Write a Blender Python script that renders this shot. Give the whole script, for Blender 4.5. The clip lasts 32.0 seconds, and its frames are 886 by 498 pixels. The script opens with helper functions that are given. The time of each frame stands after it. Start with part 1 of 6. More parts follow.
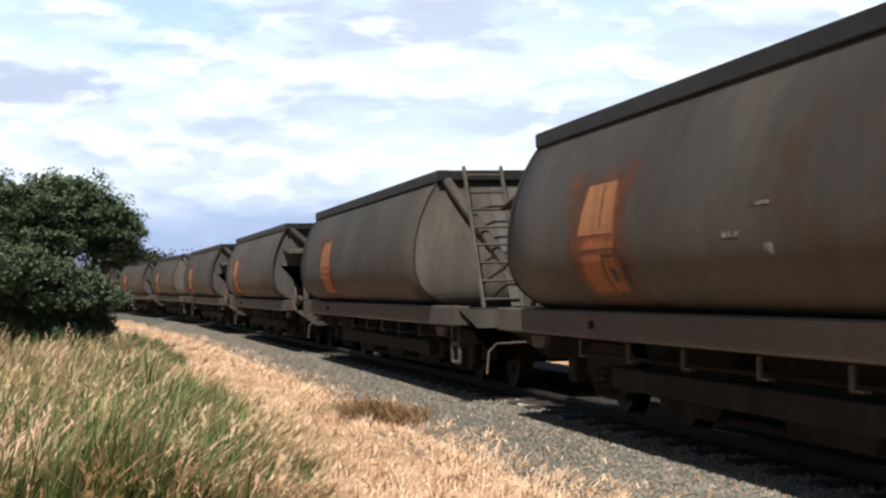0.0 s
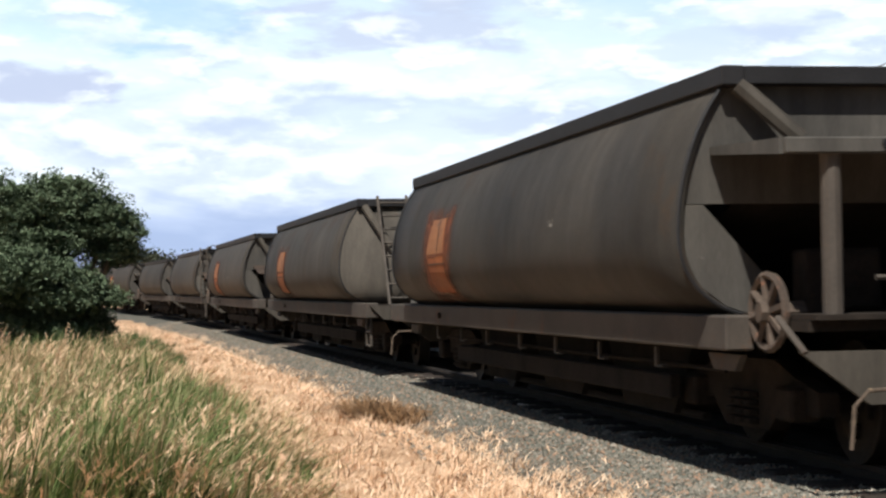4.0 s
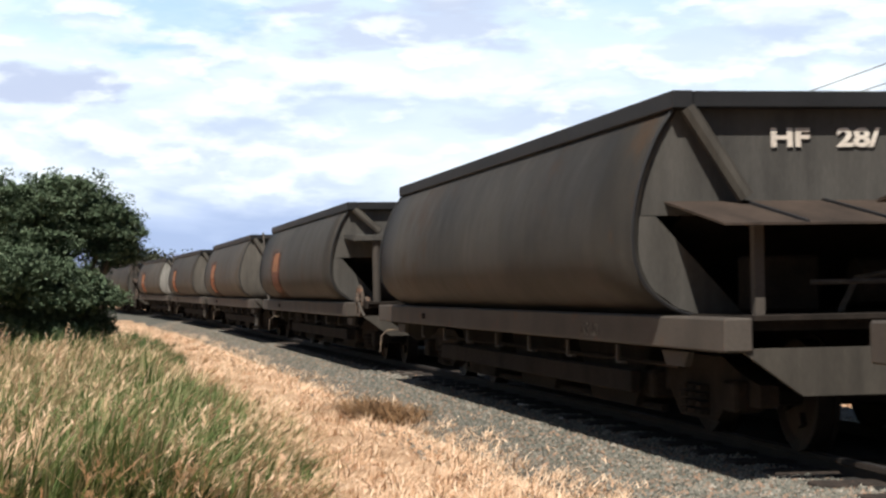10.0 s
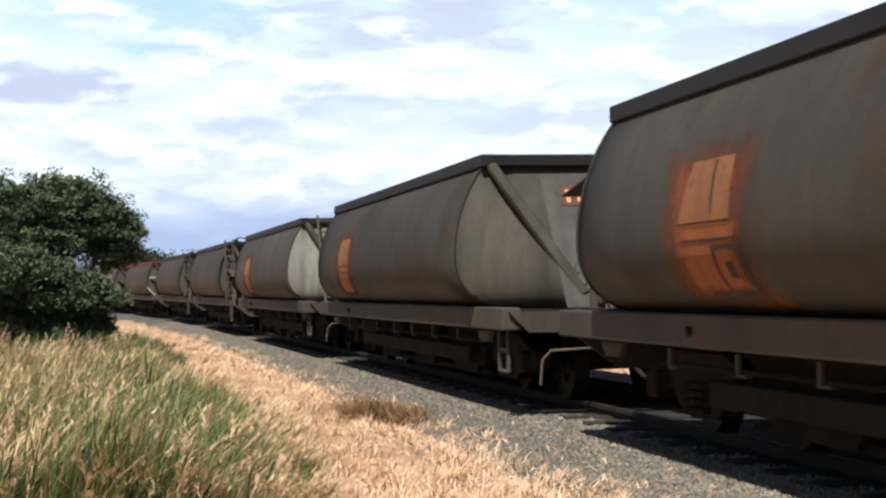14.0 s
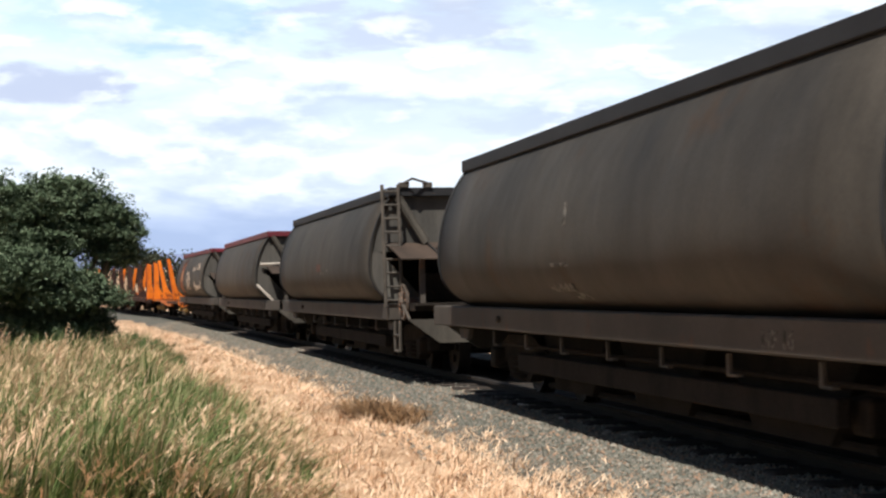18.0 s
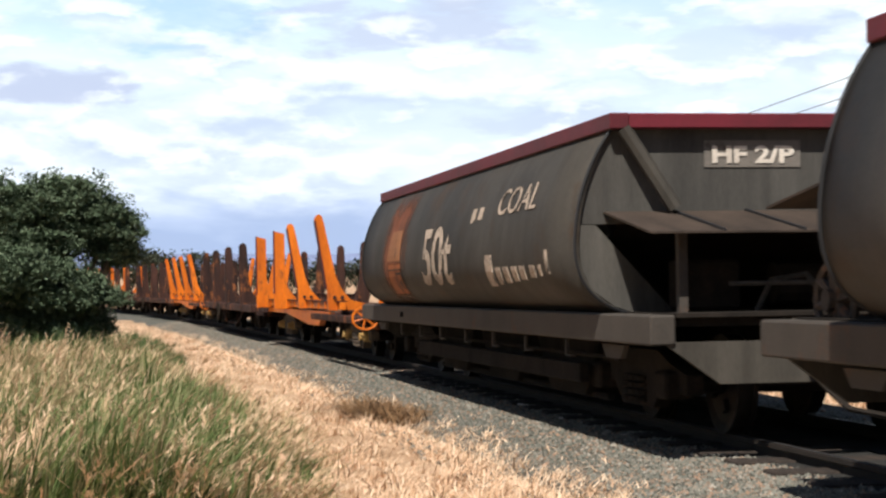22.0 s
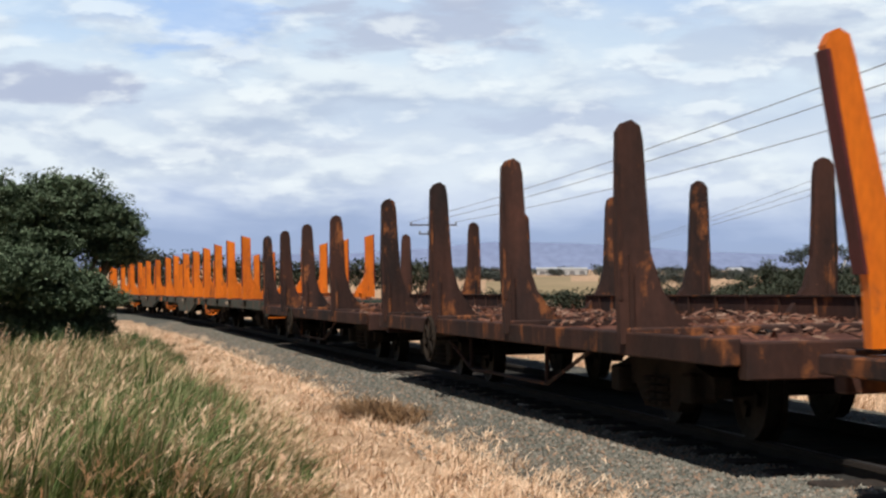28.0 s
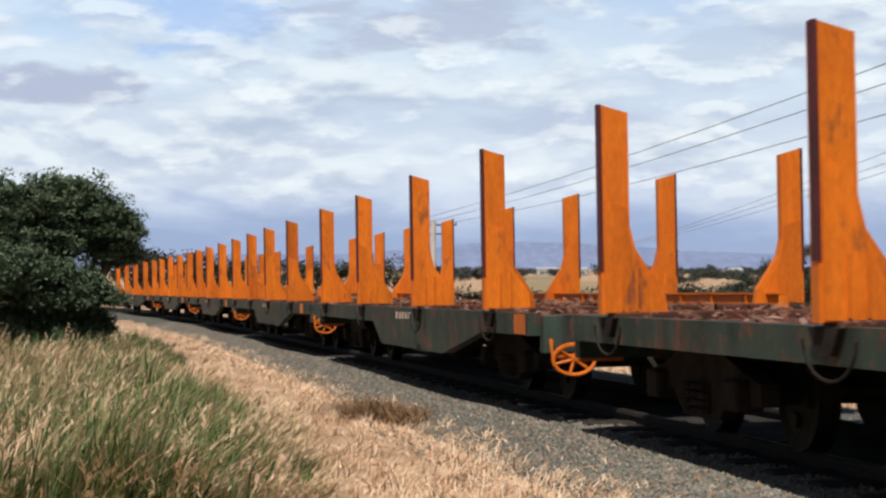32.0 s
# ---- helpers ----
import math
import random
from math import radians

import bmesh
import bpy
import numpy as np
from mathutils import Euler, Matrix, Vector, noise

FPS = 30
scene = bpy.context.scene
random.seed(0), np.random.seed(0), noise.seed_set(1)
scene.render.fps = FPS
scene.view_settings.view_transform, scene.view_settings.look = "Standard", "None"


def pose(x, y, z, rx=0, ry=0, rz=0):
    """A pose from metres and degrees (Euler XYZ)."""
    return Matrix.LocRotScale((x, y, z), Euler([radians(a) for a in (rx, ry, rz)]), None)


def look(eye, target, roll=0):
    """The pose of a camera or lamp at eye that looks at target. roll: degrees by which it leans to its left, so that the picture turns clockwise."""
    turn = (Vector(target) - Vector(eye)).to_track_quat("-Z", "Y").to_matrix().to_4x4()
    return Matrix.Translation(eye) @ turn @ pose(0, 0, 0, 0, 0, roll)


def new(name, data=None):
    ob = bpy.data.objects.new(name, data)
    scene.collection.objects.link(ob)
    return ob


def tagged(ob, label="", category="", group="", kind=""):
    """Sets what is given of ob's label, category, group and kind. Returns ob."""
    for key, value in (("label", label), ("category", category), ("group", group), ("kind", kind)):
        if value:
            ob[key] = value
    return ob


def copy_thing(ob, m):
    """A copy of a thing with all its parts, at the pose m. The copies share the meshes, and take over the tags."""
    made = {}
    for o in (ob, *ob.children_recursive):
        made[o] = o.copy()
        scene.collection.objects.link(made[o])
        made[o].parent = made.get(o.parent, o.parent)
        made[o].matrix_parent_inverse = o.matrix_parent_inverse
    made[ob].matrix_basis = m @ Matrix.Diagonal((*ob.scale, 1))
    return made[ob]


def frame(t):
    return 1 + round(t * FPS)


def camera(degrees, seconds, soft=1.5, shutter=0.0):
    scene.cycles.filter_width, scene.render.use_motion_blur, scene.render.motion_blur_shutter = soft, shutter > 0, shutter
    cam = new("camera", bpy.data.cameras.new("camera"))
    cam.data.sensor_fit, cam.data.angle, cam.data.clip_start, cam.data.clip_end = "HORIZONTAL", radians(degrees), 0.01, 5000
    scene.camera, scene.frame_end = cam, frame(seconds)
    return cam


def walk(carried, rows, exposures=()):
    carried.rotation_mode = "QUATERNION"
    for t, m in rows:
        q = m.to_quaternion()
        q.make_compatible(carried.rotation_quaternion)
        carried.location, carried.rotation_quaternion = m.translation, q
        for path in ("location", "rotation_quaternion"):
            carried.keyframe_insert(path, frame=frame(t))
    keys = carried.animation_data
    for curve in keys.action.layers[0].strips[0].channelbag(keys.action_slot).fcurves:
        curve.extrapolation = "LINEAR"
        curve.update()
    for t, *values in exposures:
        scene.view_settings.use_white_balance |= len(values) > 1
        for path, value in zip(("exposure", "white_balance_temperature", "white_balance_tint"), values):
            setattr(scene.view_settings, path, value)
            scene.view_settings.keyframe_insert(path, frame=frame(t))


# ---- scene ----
# The camera stands still on a tripod beside the line.
EYE = 1.24
cam = camera(27.12, 32.0, soft=2.45, shutter=0.12)
walk(cam, [(0.0, pose(0, 0, EYE, 90.562, 0, 0)), (32.0, pose(0, 0, EYE, 90.562, 0, 0))],
     exposures=[(0.0, 0.36), (16.0, 0.38), (21.0, 0.40), (22.3, 0.33), (23.2, 0.14), (24.0, -0.02), (25.0, -0.1), (27.5, -0.05), (32.0, -0.05)])

# ---- light: a high summer sun from behind the camera, sky with broken cloud ----
SUN_TO = Vector((-0.28, -0.83, 1.25)).normalized()
world = bpy.data.worlds.new("sky")
scene.world = world
world.use_nodes = True
wn = world.node_tree.nodes
sky = wn.new("ShaderNodeTexSky")
sky.sky_type, sky.sun_disc = "NISHITA", False
sky.sun_elevation = math.asin(SUN_TO.z)
sky.sun_rotation = math.atan2(SUN_TO.x, SUN_TO.y)
world.node_tree.links.new(sky.outputs[0], wn["Background"].inputs[0])
wn["Background"].inputs[1].default_value = 0.045
sun_data = bpy.data.lights.new("sun", "SUN")
sun_data.energy, sun_data.angle, sun_data.color = 4.9, radians(0.6), (1.0, 0.94, 0.85)
sun = new("sun", sun_data)
sun.matrix_world = look(SUN_TO * 50, (0, 0, 0))

# ---- the line: heading and height along the track, s in metres away from the camera ----
K = 1.2
STEP = 0.5
S_MIN, S_MAX = -60.0, 420.0


def heading_rate(s):
    f = max(-26.0, s / K)
    rate = (0.00098 - 0.052e-3 * f + 0.1848e-5 * f * f) / K
    if s < -30:
        rate = 0.0
    if s > 160:
        rate = 0.0
    return min(rate, 0.0052)


def lay_line():
    # integrate from s = 0 both ways
    out = {0: (1.4391 * K, 15.0 * K, 0.1859)}
    x, y, h = out[0]
    for i in range(int(S_MAX / STEP)):
        s = i * STEP
        hm = h + heading_rate(s) * STEP / 2
        x, y, h = x - math.sin(hm) * STEP, y + math.cos(hm) * STEP, h + heading_rate(s) * STEP
        out[i + 1] = (x, y, h)
    x, y, h = out[0]
    for i in range(int(-S_MIN / STEP)):
        s = -i * STEP
        hm = h - heading_rate(s) * STEP / 2
        x, y, h = x + math.sin(hm) * STEP, y - math.cos(hm) * STEP, h - heading_rate(s) * STEP
        out[-i - 1] = (x, y, h)
    return out


LINE = lay_line()
CANT = 0.0143


def rail_z(s):
    f = s / K
    return K * (-0.0144 * f + 0.273e-4 * f * f)


def line_at(s):
    s = max(S_MIN, min(S_MAX - STEP, s))
    i = math.floor(s / STEP)
    w = s / STEP - i
    a, b = LINE[i], LINE[i + 1]
    return a[0] * (1 - w) + b[0] * w, a[1] * (1 - w) + b[1] * w, a[2] * (1 - w) + b[2] * w


def beside(s, u, z=0.0):
    """A point u metres from the track's middle, positive towards the camera's side, z over the rails."""
    x, y, h = line_at(s)
    return Vector((x - u * math.cos(h), y - u * math.sin(h), rail_z(s) + z - CANT * u))


# metres that the train has come, every two seconds from 2 s before the start
GONE = (-146.21, -127.60, -108.25, -88.49, -68.70, -48.90, -29.33, -9.76, 9.86, 29.59, 49.45, 69.37, 89.42, 109.64, 130.12, 150.78, 171.58, 192.53, 213.62)


def gone(t):
    i = max(1, min(len(GONE) - 3, math.floor(t / 2) + 1))
    f = t / 2 + 1 - i
    a, b, c, d = GONE[i - 1:i + 3]
    return 0.5 * (2 * b + (c - a) * f + (2 * a - 5 * b + 4 * c - d) * f * f + (3 * b - a - 3 * c + d) * f ** 3)


def wagon_pose(mid, half):
    a, b = beside(mid - half, 0), beside(mid + half, 0)
    fwd = (a - b).normalized()
    left = Vector((0, 0, 1)).cross(fwd).normalized()
    up = fwd.cross(left)
    m = Matrix((fwd, left, up)).transposed().to_4x4()
    m.translation = (a + b) / 2
    return m @ Matrix.Rotation(CANT, 4, "X")


# ---- materials ----
def material(name, base, dark=None, rough=0.7, scale=6.0, grain=60.0, bump=0.15, metal=0.0, spots=None, spot_at=0.62, stretch=(1, 1, 1), spread=0.5, random_tint=0.0, distance=0.02, streaks=0.0, scuffs=None, shift=False, shine=0.35, dents=0.0):
    """A worn surface: two colours mixed by broad noise, fine grain on top, optional spots of a third colour, bump."""
    m = bpy.data.materials.new(name)
    m.use_nodes = True
    nt = m.node_tree
    n, link = nt.nodes, nt.links.new
    bsdf = n["Principled BSDF"]
    dark = dark or tuple(c * 0.55 for c in base)
    co = n.new("ShaderNodeTexCoord")
    mp = n.new("ShaderNodeMapping")
    mp.inputs["Scale"].default_value = stretch
    where = co.outputs["Object"]
    if shift:
        # no two wagons wear alike
        who = n.new("ShaderNodeObjectInfo")
        far = n.new("ShaderNodeMath")
        far.operation = "MULTIPLY"
        far.inputs[1].default_value = 60.0
        link(who.outputs["Random"], far.inputs[0])
        add = n.new("ShaderNodeVectorMath")
        add.operation = "ADD"
        link(where, add.inputs[0])
        link(far.outputs[0], add.inputs[1])
        where = add.outputs[0]
    link(where, mp.inputs[0])
    big = n.new("ShaderNodeTexNoise")
    big.inputs["Scale"].default_value, big.inputs["Detail"].default_value, big.inputs["Roughness"].default_value = scale, 6, 0.62
    fine = n.new("ShaderNodeTexNoise")
    fine.inputs["Scale"].default_value, fine.inputs["Detail"].default_value = grain, 3
    link(mp.outputs[0], big.inputs[0])
    link(mp.outputs[0], fine.inputs[0])
    ramp = n.new("ShaderNodeValToRGB")
    ramp.color_ramp.elements[0].position, ramp.color_ramp.elements[1].position = 0.5 - spread * 0.4, 0.5 + spread * 0.4
    ramp.color_ramp.elements[0].color, ramp.color_ramp.elements[1].color = (*dark, 1), (*base, 1)
    link(big.outputs[0], ramp.inputs[0])
    last = ramp.outputs[0]
    if spots:
        sp = n.new("ShaderNodeTexNoise")
        sp.inputs["Scale"].default_value, sp.inputs["Detail"].default_value, sp.inputs["Roughness"].default_value = scale * 2.3, 8, 0.7
        link(mp.outputs[0], sp.inputs[0])
        sr = n.new("ShaderNodeValToRGB")
        sr.color_ramp.elements[0].position, sr.color_ramp.elements[1].position = spot_at - 0.04, spot_at + 0.06
        link(sp.outputs[0], sr.inputs[0])
        mx = n.new("ShaderNodeMix")
        mx.data_type = "RGBA"
        link(sr.outputs[0], mx.inputs["Factor"])
        link(last, mx.inputs["A"])
        mx.inputs["B"].default_value = (*spots, 1)
        last = mx.outputs["Result"]
    if scuffs:
        # thin pale scrapes lying along the side, in patches
        for scl, at in (((0.7, 2.0, 7.0), 0.67), ((2.4, 2.4, 2.0), 0.70)):
            m2 = n.new("ShaderNodeMapping")
            m2.inputs["Scale"].default_value = scl
            link(where, m2.inputs[0])
            s2 = n.new("ShaderNodeTexNoise")
            s2.inputs["Scale"].default_value, s2.inputs["Detail"].default_value, s2.inputs["Roughness"].default_value = 1.3, 9, 0.72
            link(m2.outputs[0], s2.inputs[0])
            r2 = n.new("ShaderNodeMapRange")
            r2.inputs["From Min"].default_value, r2.inputs["From Max"].default_value = at, at + 0.12
            link(s2.outputs[0], r2.inputs[0])
            x2 = n.new("ShaderNodeMix")
            x2.data_type = "RGBA"
            link(r2.outputs[0], x2.inputs["Factor"])
            link(last, x2.inputs["A"])
            x2.inputs["B"].default_value = (*scuffs, 1)
            last = x2.outputs["Result"]
    gr = n.new("ShaderNodeHueSaturation")
    val = n.new("ShaderNodeMapRange")
    val.inputs["To Min"].default_value, val.inputs["To Max"].default_value = 0.72, 1.25
    link(fine.outputs[0], val.inputs[0])
    tint = val.outputs[0]
    if random_tint:
        info = n.new("ShaderNodeObjectInfo")
        rr = n.new("ShaderNodeMapRange")
        rr.inputs["To Min"].default_value, rr.inputs["To Max"].default_value = 1 - random_tint, 1 + random_tint
        link(info.outputs["Random"], rr.inputs[0])
        mu = n.new("ShaderNodeMath")
        mu.operation = "MULTIPLY"
        link(tint, mu.inputs[0])
        link(rr.outputs[0], mu.inputs[1])
        tint = mu.outputs[0]
    if streaks:
        # rain-washed vertical streaks
        sm = n.new("ShaderNodeMapping")
        sm.inputs["Scale"].default_value = (7.0, 7.0, 0.35)
        link(where, sm.inputs[0])
        sn = n.new("ShaderNodeTexNoise")
        sn.inputs["Scale"].default_value, sn.inputs["Detail"].default_value = 1.0, 4
        link(sm.outputs[0], sn.inputs[0])
        sr2 = n.new("ShaderNodeMapRange")
        sr2.inputs["From Min"].default_value, sr2.inputs["From Max"].default_value = 0.3, 0.7
        sr2.inputs["To Min"].default_value, sr2.inputs["To Max"].default_value = 1 - streaks, 1 + streaks
        link(sn.outputs[0], sr2.inputs[0])
        mu2 = n.new("ShaderNodeMath")
        mu2.operation = "MULTIPLY"
        link(tint, mu2.inputs[0])
        link(sr2.outputs[0], mu2.inputs[1])
        tint = mu2.outputs[0]
    link(tint, gr.inputs["Value"])
    link(last, gr.inputs["Color"])
    link(gr.outputs[0], bsdf.inputs["Base Color"])
    bsdf.inputs["Roughness"].default_value, bsdf.inputs["Metallic"].default_value = rough, metal
    bsdf.inputs["Specular IOR Level"].default_value = shine
    bp = n.new("ShaderNodeBump")
    bp.inputs["Strength"].default_value, bp.inputs["Distance"].default_value = bump, distance
    link(fine.outputs[0], bp.inputs["Height"])
    link(bp.outputs[0], bsdf.inputs["Normal"])
    if dents:
        # shallow buckles in thin plate
        dn = n.new("ShaderNodeTexNoise")
        dn.inputs["Scale"].default_value, dn.inputs["Detail"].default_value = 1.15, 2
        link(where, dn.inputs[0])
        db = n.new("ShaderNodeBump")
        db.inputs["Strength"].default_value, db.inputs["Distance"].default_value = dents, 0.12
        link(dn.outputs[0], db.inputs["Height"])
        link(db.outputs[0], bp.inputs["Normal"])
    return m


def faded_paint(name, base, dark, soft, worn, scale=1.6):
    """Paint that has weathered away towards its borders and in blotches, so that the surface under it shows."""
    m = material(name, base, dark, rough=0.68, scale=scale, grain=30, bump=0.05, shift=True, spread=0.7, streaks=0.2, shine=0.22)
    nt = m.node_tree
    n, link = nt.nodes, nt.links.new
    co = n.new("ShaderNodeTexCoord")
    sep = n.new("ShaderNodeSeparateXYZ")
    link(co.outputs["Generated"], sep.inputs[0])
    def calc(op, a, b):
        x = n.new("ShaderNodeMath")
        x.operation = op
        for v, i in ((a, 0), (b, 1)):
            if isinstance(v, (int, float)):
                x.inputs[i].default_value = v
            else:
                link(v, x.inputs[i])
        return x.outputs[0]
    near = calc("MINIMUM", calc("MINIMUM", sep.outputs["X"], calc("SUBTRACT", 1.0, sep.outputs["X"])), calc("ADD", calc("MINIMUM", sep.outputs["Z"], calc("SUBTRACT", 1.0, sep.outputs["Z"])), 0.04))
    who = n.new("ShaderNodeObjectInfo")
    add = n.new("ShaderNodeVectorMath")
    add.operation = "ADD"
    link(co.outputs["Object"], add.inputs[0])
    link(calc("MULTIPLY", who.outputs["Random"], 40.0), add.inputs[1])
    t = n.new("ShaderNodeTexNoise")
    t.inputs["Scale"].default_value, t.inputs["Detail"].default_value, t.inputs["Roughness"].default_value = 2.4, 6, 0.6
    link(add.outputs[0], t.inputs[0])
    r = n.new("ShaderNodeMapRange")
    r.interpolation_type = "SMOOTHSTEP"
    r.inputs["From Min"].default_value, r.inputs["From Max"].default_value = 0.0, soft
    link(calc("ADD", near, calc("MULTIPLY", calc("SUBTRACT", t.outputs[0], 0.5), worn)), r.inputs[0])
    clear = n.new("ShaderNodeBsdfTransparent")
    mix = n.new("ShaderNodeMixShader")
    link(r.outputs[0], mix.inputs[0])
    link(clear.outputs[0], mix.inputs[1])
    link(n["Principled BSDF"].outputs[0], mix.inputs[2])
    link(mix.outputs[0], n["Material Output"].inputs[0])
    return m


def island_material(name, colours, rough=0.8, translucent=0.0):
    """Blades, leaves and stones: each loose piece takes its own colour from the row."""
    m = bpy.data.materials.new(name)
    m.use_nodes = True
    nt = m.node_tree
    n, link = nt.nodes, nt.links.new
    bsdf = n["Principled BSDF"]
    geo = n.new("ShaderNodeNewGeometry")
    ramp = n.new("ShaderNodeValToRGB")
    e = ramp.color_ramp.elements
    while len(e) < len(colours):
        e.new(0.5)
    for i, c in enumerate(colours):
        e[i].position, e[i].color = i / (len(colours) - 1), (*c, 1)
    link(geo.outputs["Random Per Island"], ramp.inputs[0])
    link(ramp.outputs[0], bsdf.inputs["Base Color"])
    bsdf.inputs["Roughness"].default_value = rough
    bsdf.inputs["Specular IOR Level"].default_value = 0.25
    if translucent:
        tr = n.new("ShaderNodeBsdfTranslucent")
        link(ramp.outputs[0], tr.inputs[0])
        mix = n.new("ShaderNodeMixShader")
        mix.inputs[0].default_value = translucent
        link(bsdf.outputs[0], mix.inputs[1])
        link(tr.outputs[0], mix.inputs[2])
        link(mix.outputs[0], n["Material Output"].inputs[0])
    return m


M = {}
M["hopper"] = material("dusty_grey_paint", (0.072, 0.064, 0.054), (0.026, 0.0245, 0.0225), rough=0.66, scale=0.45, grain=38, bump=0.07, spots=(0.05, 0.034, 0.023), spot_at=0.6, stretch=(0.9, 1, 1.0), spread=0.5, random_tint=0.12, streaks=0.09, scuffs=(0.12, 0.112, 0.10), shift=True, shine=0.22, dents=0.3)
M["hopper_end"] = material("dusty_end_steel", (0.09, 0.085, 0.076), (0.042, 0.04, 0.037), rough=0.75, scale=1.2, grain=40, bump=0.06, stretch=(1, 2.2, 0.5), random_tint=0.12, streaks=0.2, scuffs=(0.17, 0.155, 0.13), shift=True)
M["pale_end"] = material("pale_grey_end_paint", (0.17, 0.165, 0.15), (0.1, 0.096, 0.087), rough=0.75, scale=1.6, grain=40, bump=0.06, stretch=(1, 2.2, 0.5), streaks=0.25, spots=(0.1, 0.085, 0.07), spot_at=0.64)
M["wing"] = material("dusty_wing_steel", (0.075, 0.067, 0.056), (0.038, 0.034, 0.029), rough=0.75, scale=1.2, grain=40, bump=0.06, stretch=(1, 2.2, 0.5), random_tint=0.1, streaks=0.2, scuffs=(0.11, 0.10, 0.085), shift=True, shine=0.25)
M["coaming"] = material("dark_rim_steel", (0.021, 0.0215, 0.024), (0.011, 0.0115, 0.013), rough=0.6, scale=1.5, grain=50, bump=0.08, shift=True, scuffs=(0.05, 0.048, 0.046), shine=0.25)
M["coaming_red"] = material("maroon_rim_paint", (0.15, 0.016, 0.028), (0.085, 0.014, 0.02), rough=0.55, scale=1.5, grain=50, bump=0.08, shift=True, spots=(0.06, 0.02, 0.02), spot_at=0.66)
M["sill"] = material("dusty_sill", (0.082, 0.069, 0.058), (0.042, 0.036, 0.031), rough=0.75, scale=1.0, grain=50, bump=0.08, spots=(0.10, 0.05, 0.03), spot_at=0.62, random_tint=0.14, shift=True, scuffs=(0.13, 0.115, 0.1))
M["dark"] = material("grimy_underframe", (0.036, 0.029, 0.0245), (0.016, 0.0138, 0.0122), rough=0.95, scale=2.5, grain=40, bump=0.2, shine=0.1)
M["bogie"] = material("rusty_bogie_steel", (0.04, 0.03, 0.023), (0.014, 0.0115, 0.01), rough=0.88, scale=3.5, grain=40, bump=0.25, shine=0.1, shift=True, spots=(0.042, 0.026, 0.016), spot_at=0.64)
M["axle_box"] = material("ochre_axle_box", (0.62, 0.40, 0.14), (0.3, 0.17, 0.06), rough=0.7, scale=5, grain=40, bump=0.2)
M["wheel"] = material("wheel_steel", (0.03, 0.025, 0.022), (0.013, 0.011, 0.01), rough=0.6, scale=5, grain=40, metal=0.2, shine=0.15)
M["rail_head"] = material("worn_rail_head", (0.2, 0.2, 0.21), (0.12, 0.12, 0.13), rough=0.5, metal=1.0, scale=3)
M["bogie_dusty"] = material("dusty_bogie_frame", (0.17, 0.13, 0.1), (0.05, 0.04, 0.033), rough=0.85, scale=3.5, grain=40, bump=0.25, shine=0.12, shift=True, spots=(0.32, 0.24, 0.15), spot_at=0.62)
M["wheel_pale"] = material("dusty_rusty_handwheel", (0.12, 0.092, 0.072), (0.045, 0.034, 0.028), rough=0.8, scale=4, grain=40, spots=(0.2, 0.09, 0.05), spot_at=0.6, shift=True)
M["ladder"] = material("worn_ladder_steel", (0.09, 0.077, 0.065), (0.04, 0.035, 0.03), rough=0.65, scale=5, grain=40, shine=0.25)
M["canopy"] = material("dusty_canopy_sheet", (0.075, 0.056, 0.045), (0.035, 0.028, 0.024), rough=0.85, scale=2, grain=40, bump=0.15, stretch=(0.5, 2, 1), shine=0.1)
M["canopy_pale"] = material("rusty_dusty_canopy", (0.085, 0.062, 0.049), (0.042, 0.033, 0.028), rough=0.85, scale=2, grain=40, bump=0.15, stretch=(0.5, 2, 1), shine=0.1, shift=True, scuffs=(0.15, 0.12, 0.1))
M["band_grey"] = material("grey_number_band", (0.19, 0.17, 0.15), (0.12, 0.11, 0.1), rough=0.8, scale=3, spots=(0.08, 0.07, 0.06), spot_at=0.62)
M["patch_pale"] = material("pale_orange_panel", (0.34, 0.15, 0.06), (0.22, 0.082, 0.033), rough=0.65, scale=1.4, grain=30, bump=0.05, spots=(0.14, 0.08, 0.052), spot_at=0.6, shift=True, spread=0.7, streaks=0.15)
M["patch_mid"] = faded_paint("orange_panel_paint", (0.36, 0.115, 0.035), (0.2, 0.062, 0.025), 0.16, 0.2)
M["patch_soft"] = faded_paint("rubbed_orange_paint", (0.24, 0.072, 0.028), (0.09, 0.036, 0.02), 0.34, 0.55)
M["patch_line"] = faded_paint("dark_panel_line", (0.05, 0.034, 0.025), (0.03, 0.024, 0.02), 0.1, 0.5, 5.0)
M["lettering"] = material("worn_pale_lettering", (0.62, 0.50, 0.40), (0.34, 0.27, 0.21), rough=0.8, scale=3.5, spots=(0.045, 0.038, 0.03), spot_at=0.56, shift=True)
M["lettering_end"] = material("white_end_lettering", (0.74, 0.68, 0.6), (0.52, 0.46, 0.4), rough=0.8, scale=4, spots=(0.25, 0.2, 0.16), spot_at=0.74)
M["chalk_pale"] = material("pale_bare_steel", (0.42, 0.38, 0.33), (0.24, 0.21, 0.18), rough=0.7, scale=5)
M["chalk"] = material("rubbed_chalk", (0.30, 0.28, 0.25), (0.05, 0.046, 0.04), rough=0.9, scale=7, grain=30, spots=(0.04, 0.036, 0.03), spot_at=0.5, spread=0.8)
M["plate_red"] = material("brick_red_plate", (0.12, 0.046, 0.03), (0.07, 0.034, 0.026), rough=0.7, scale=5)
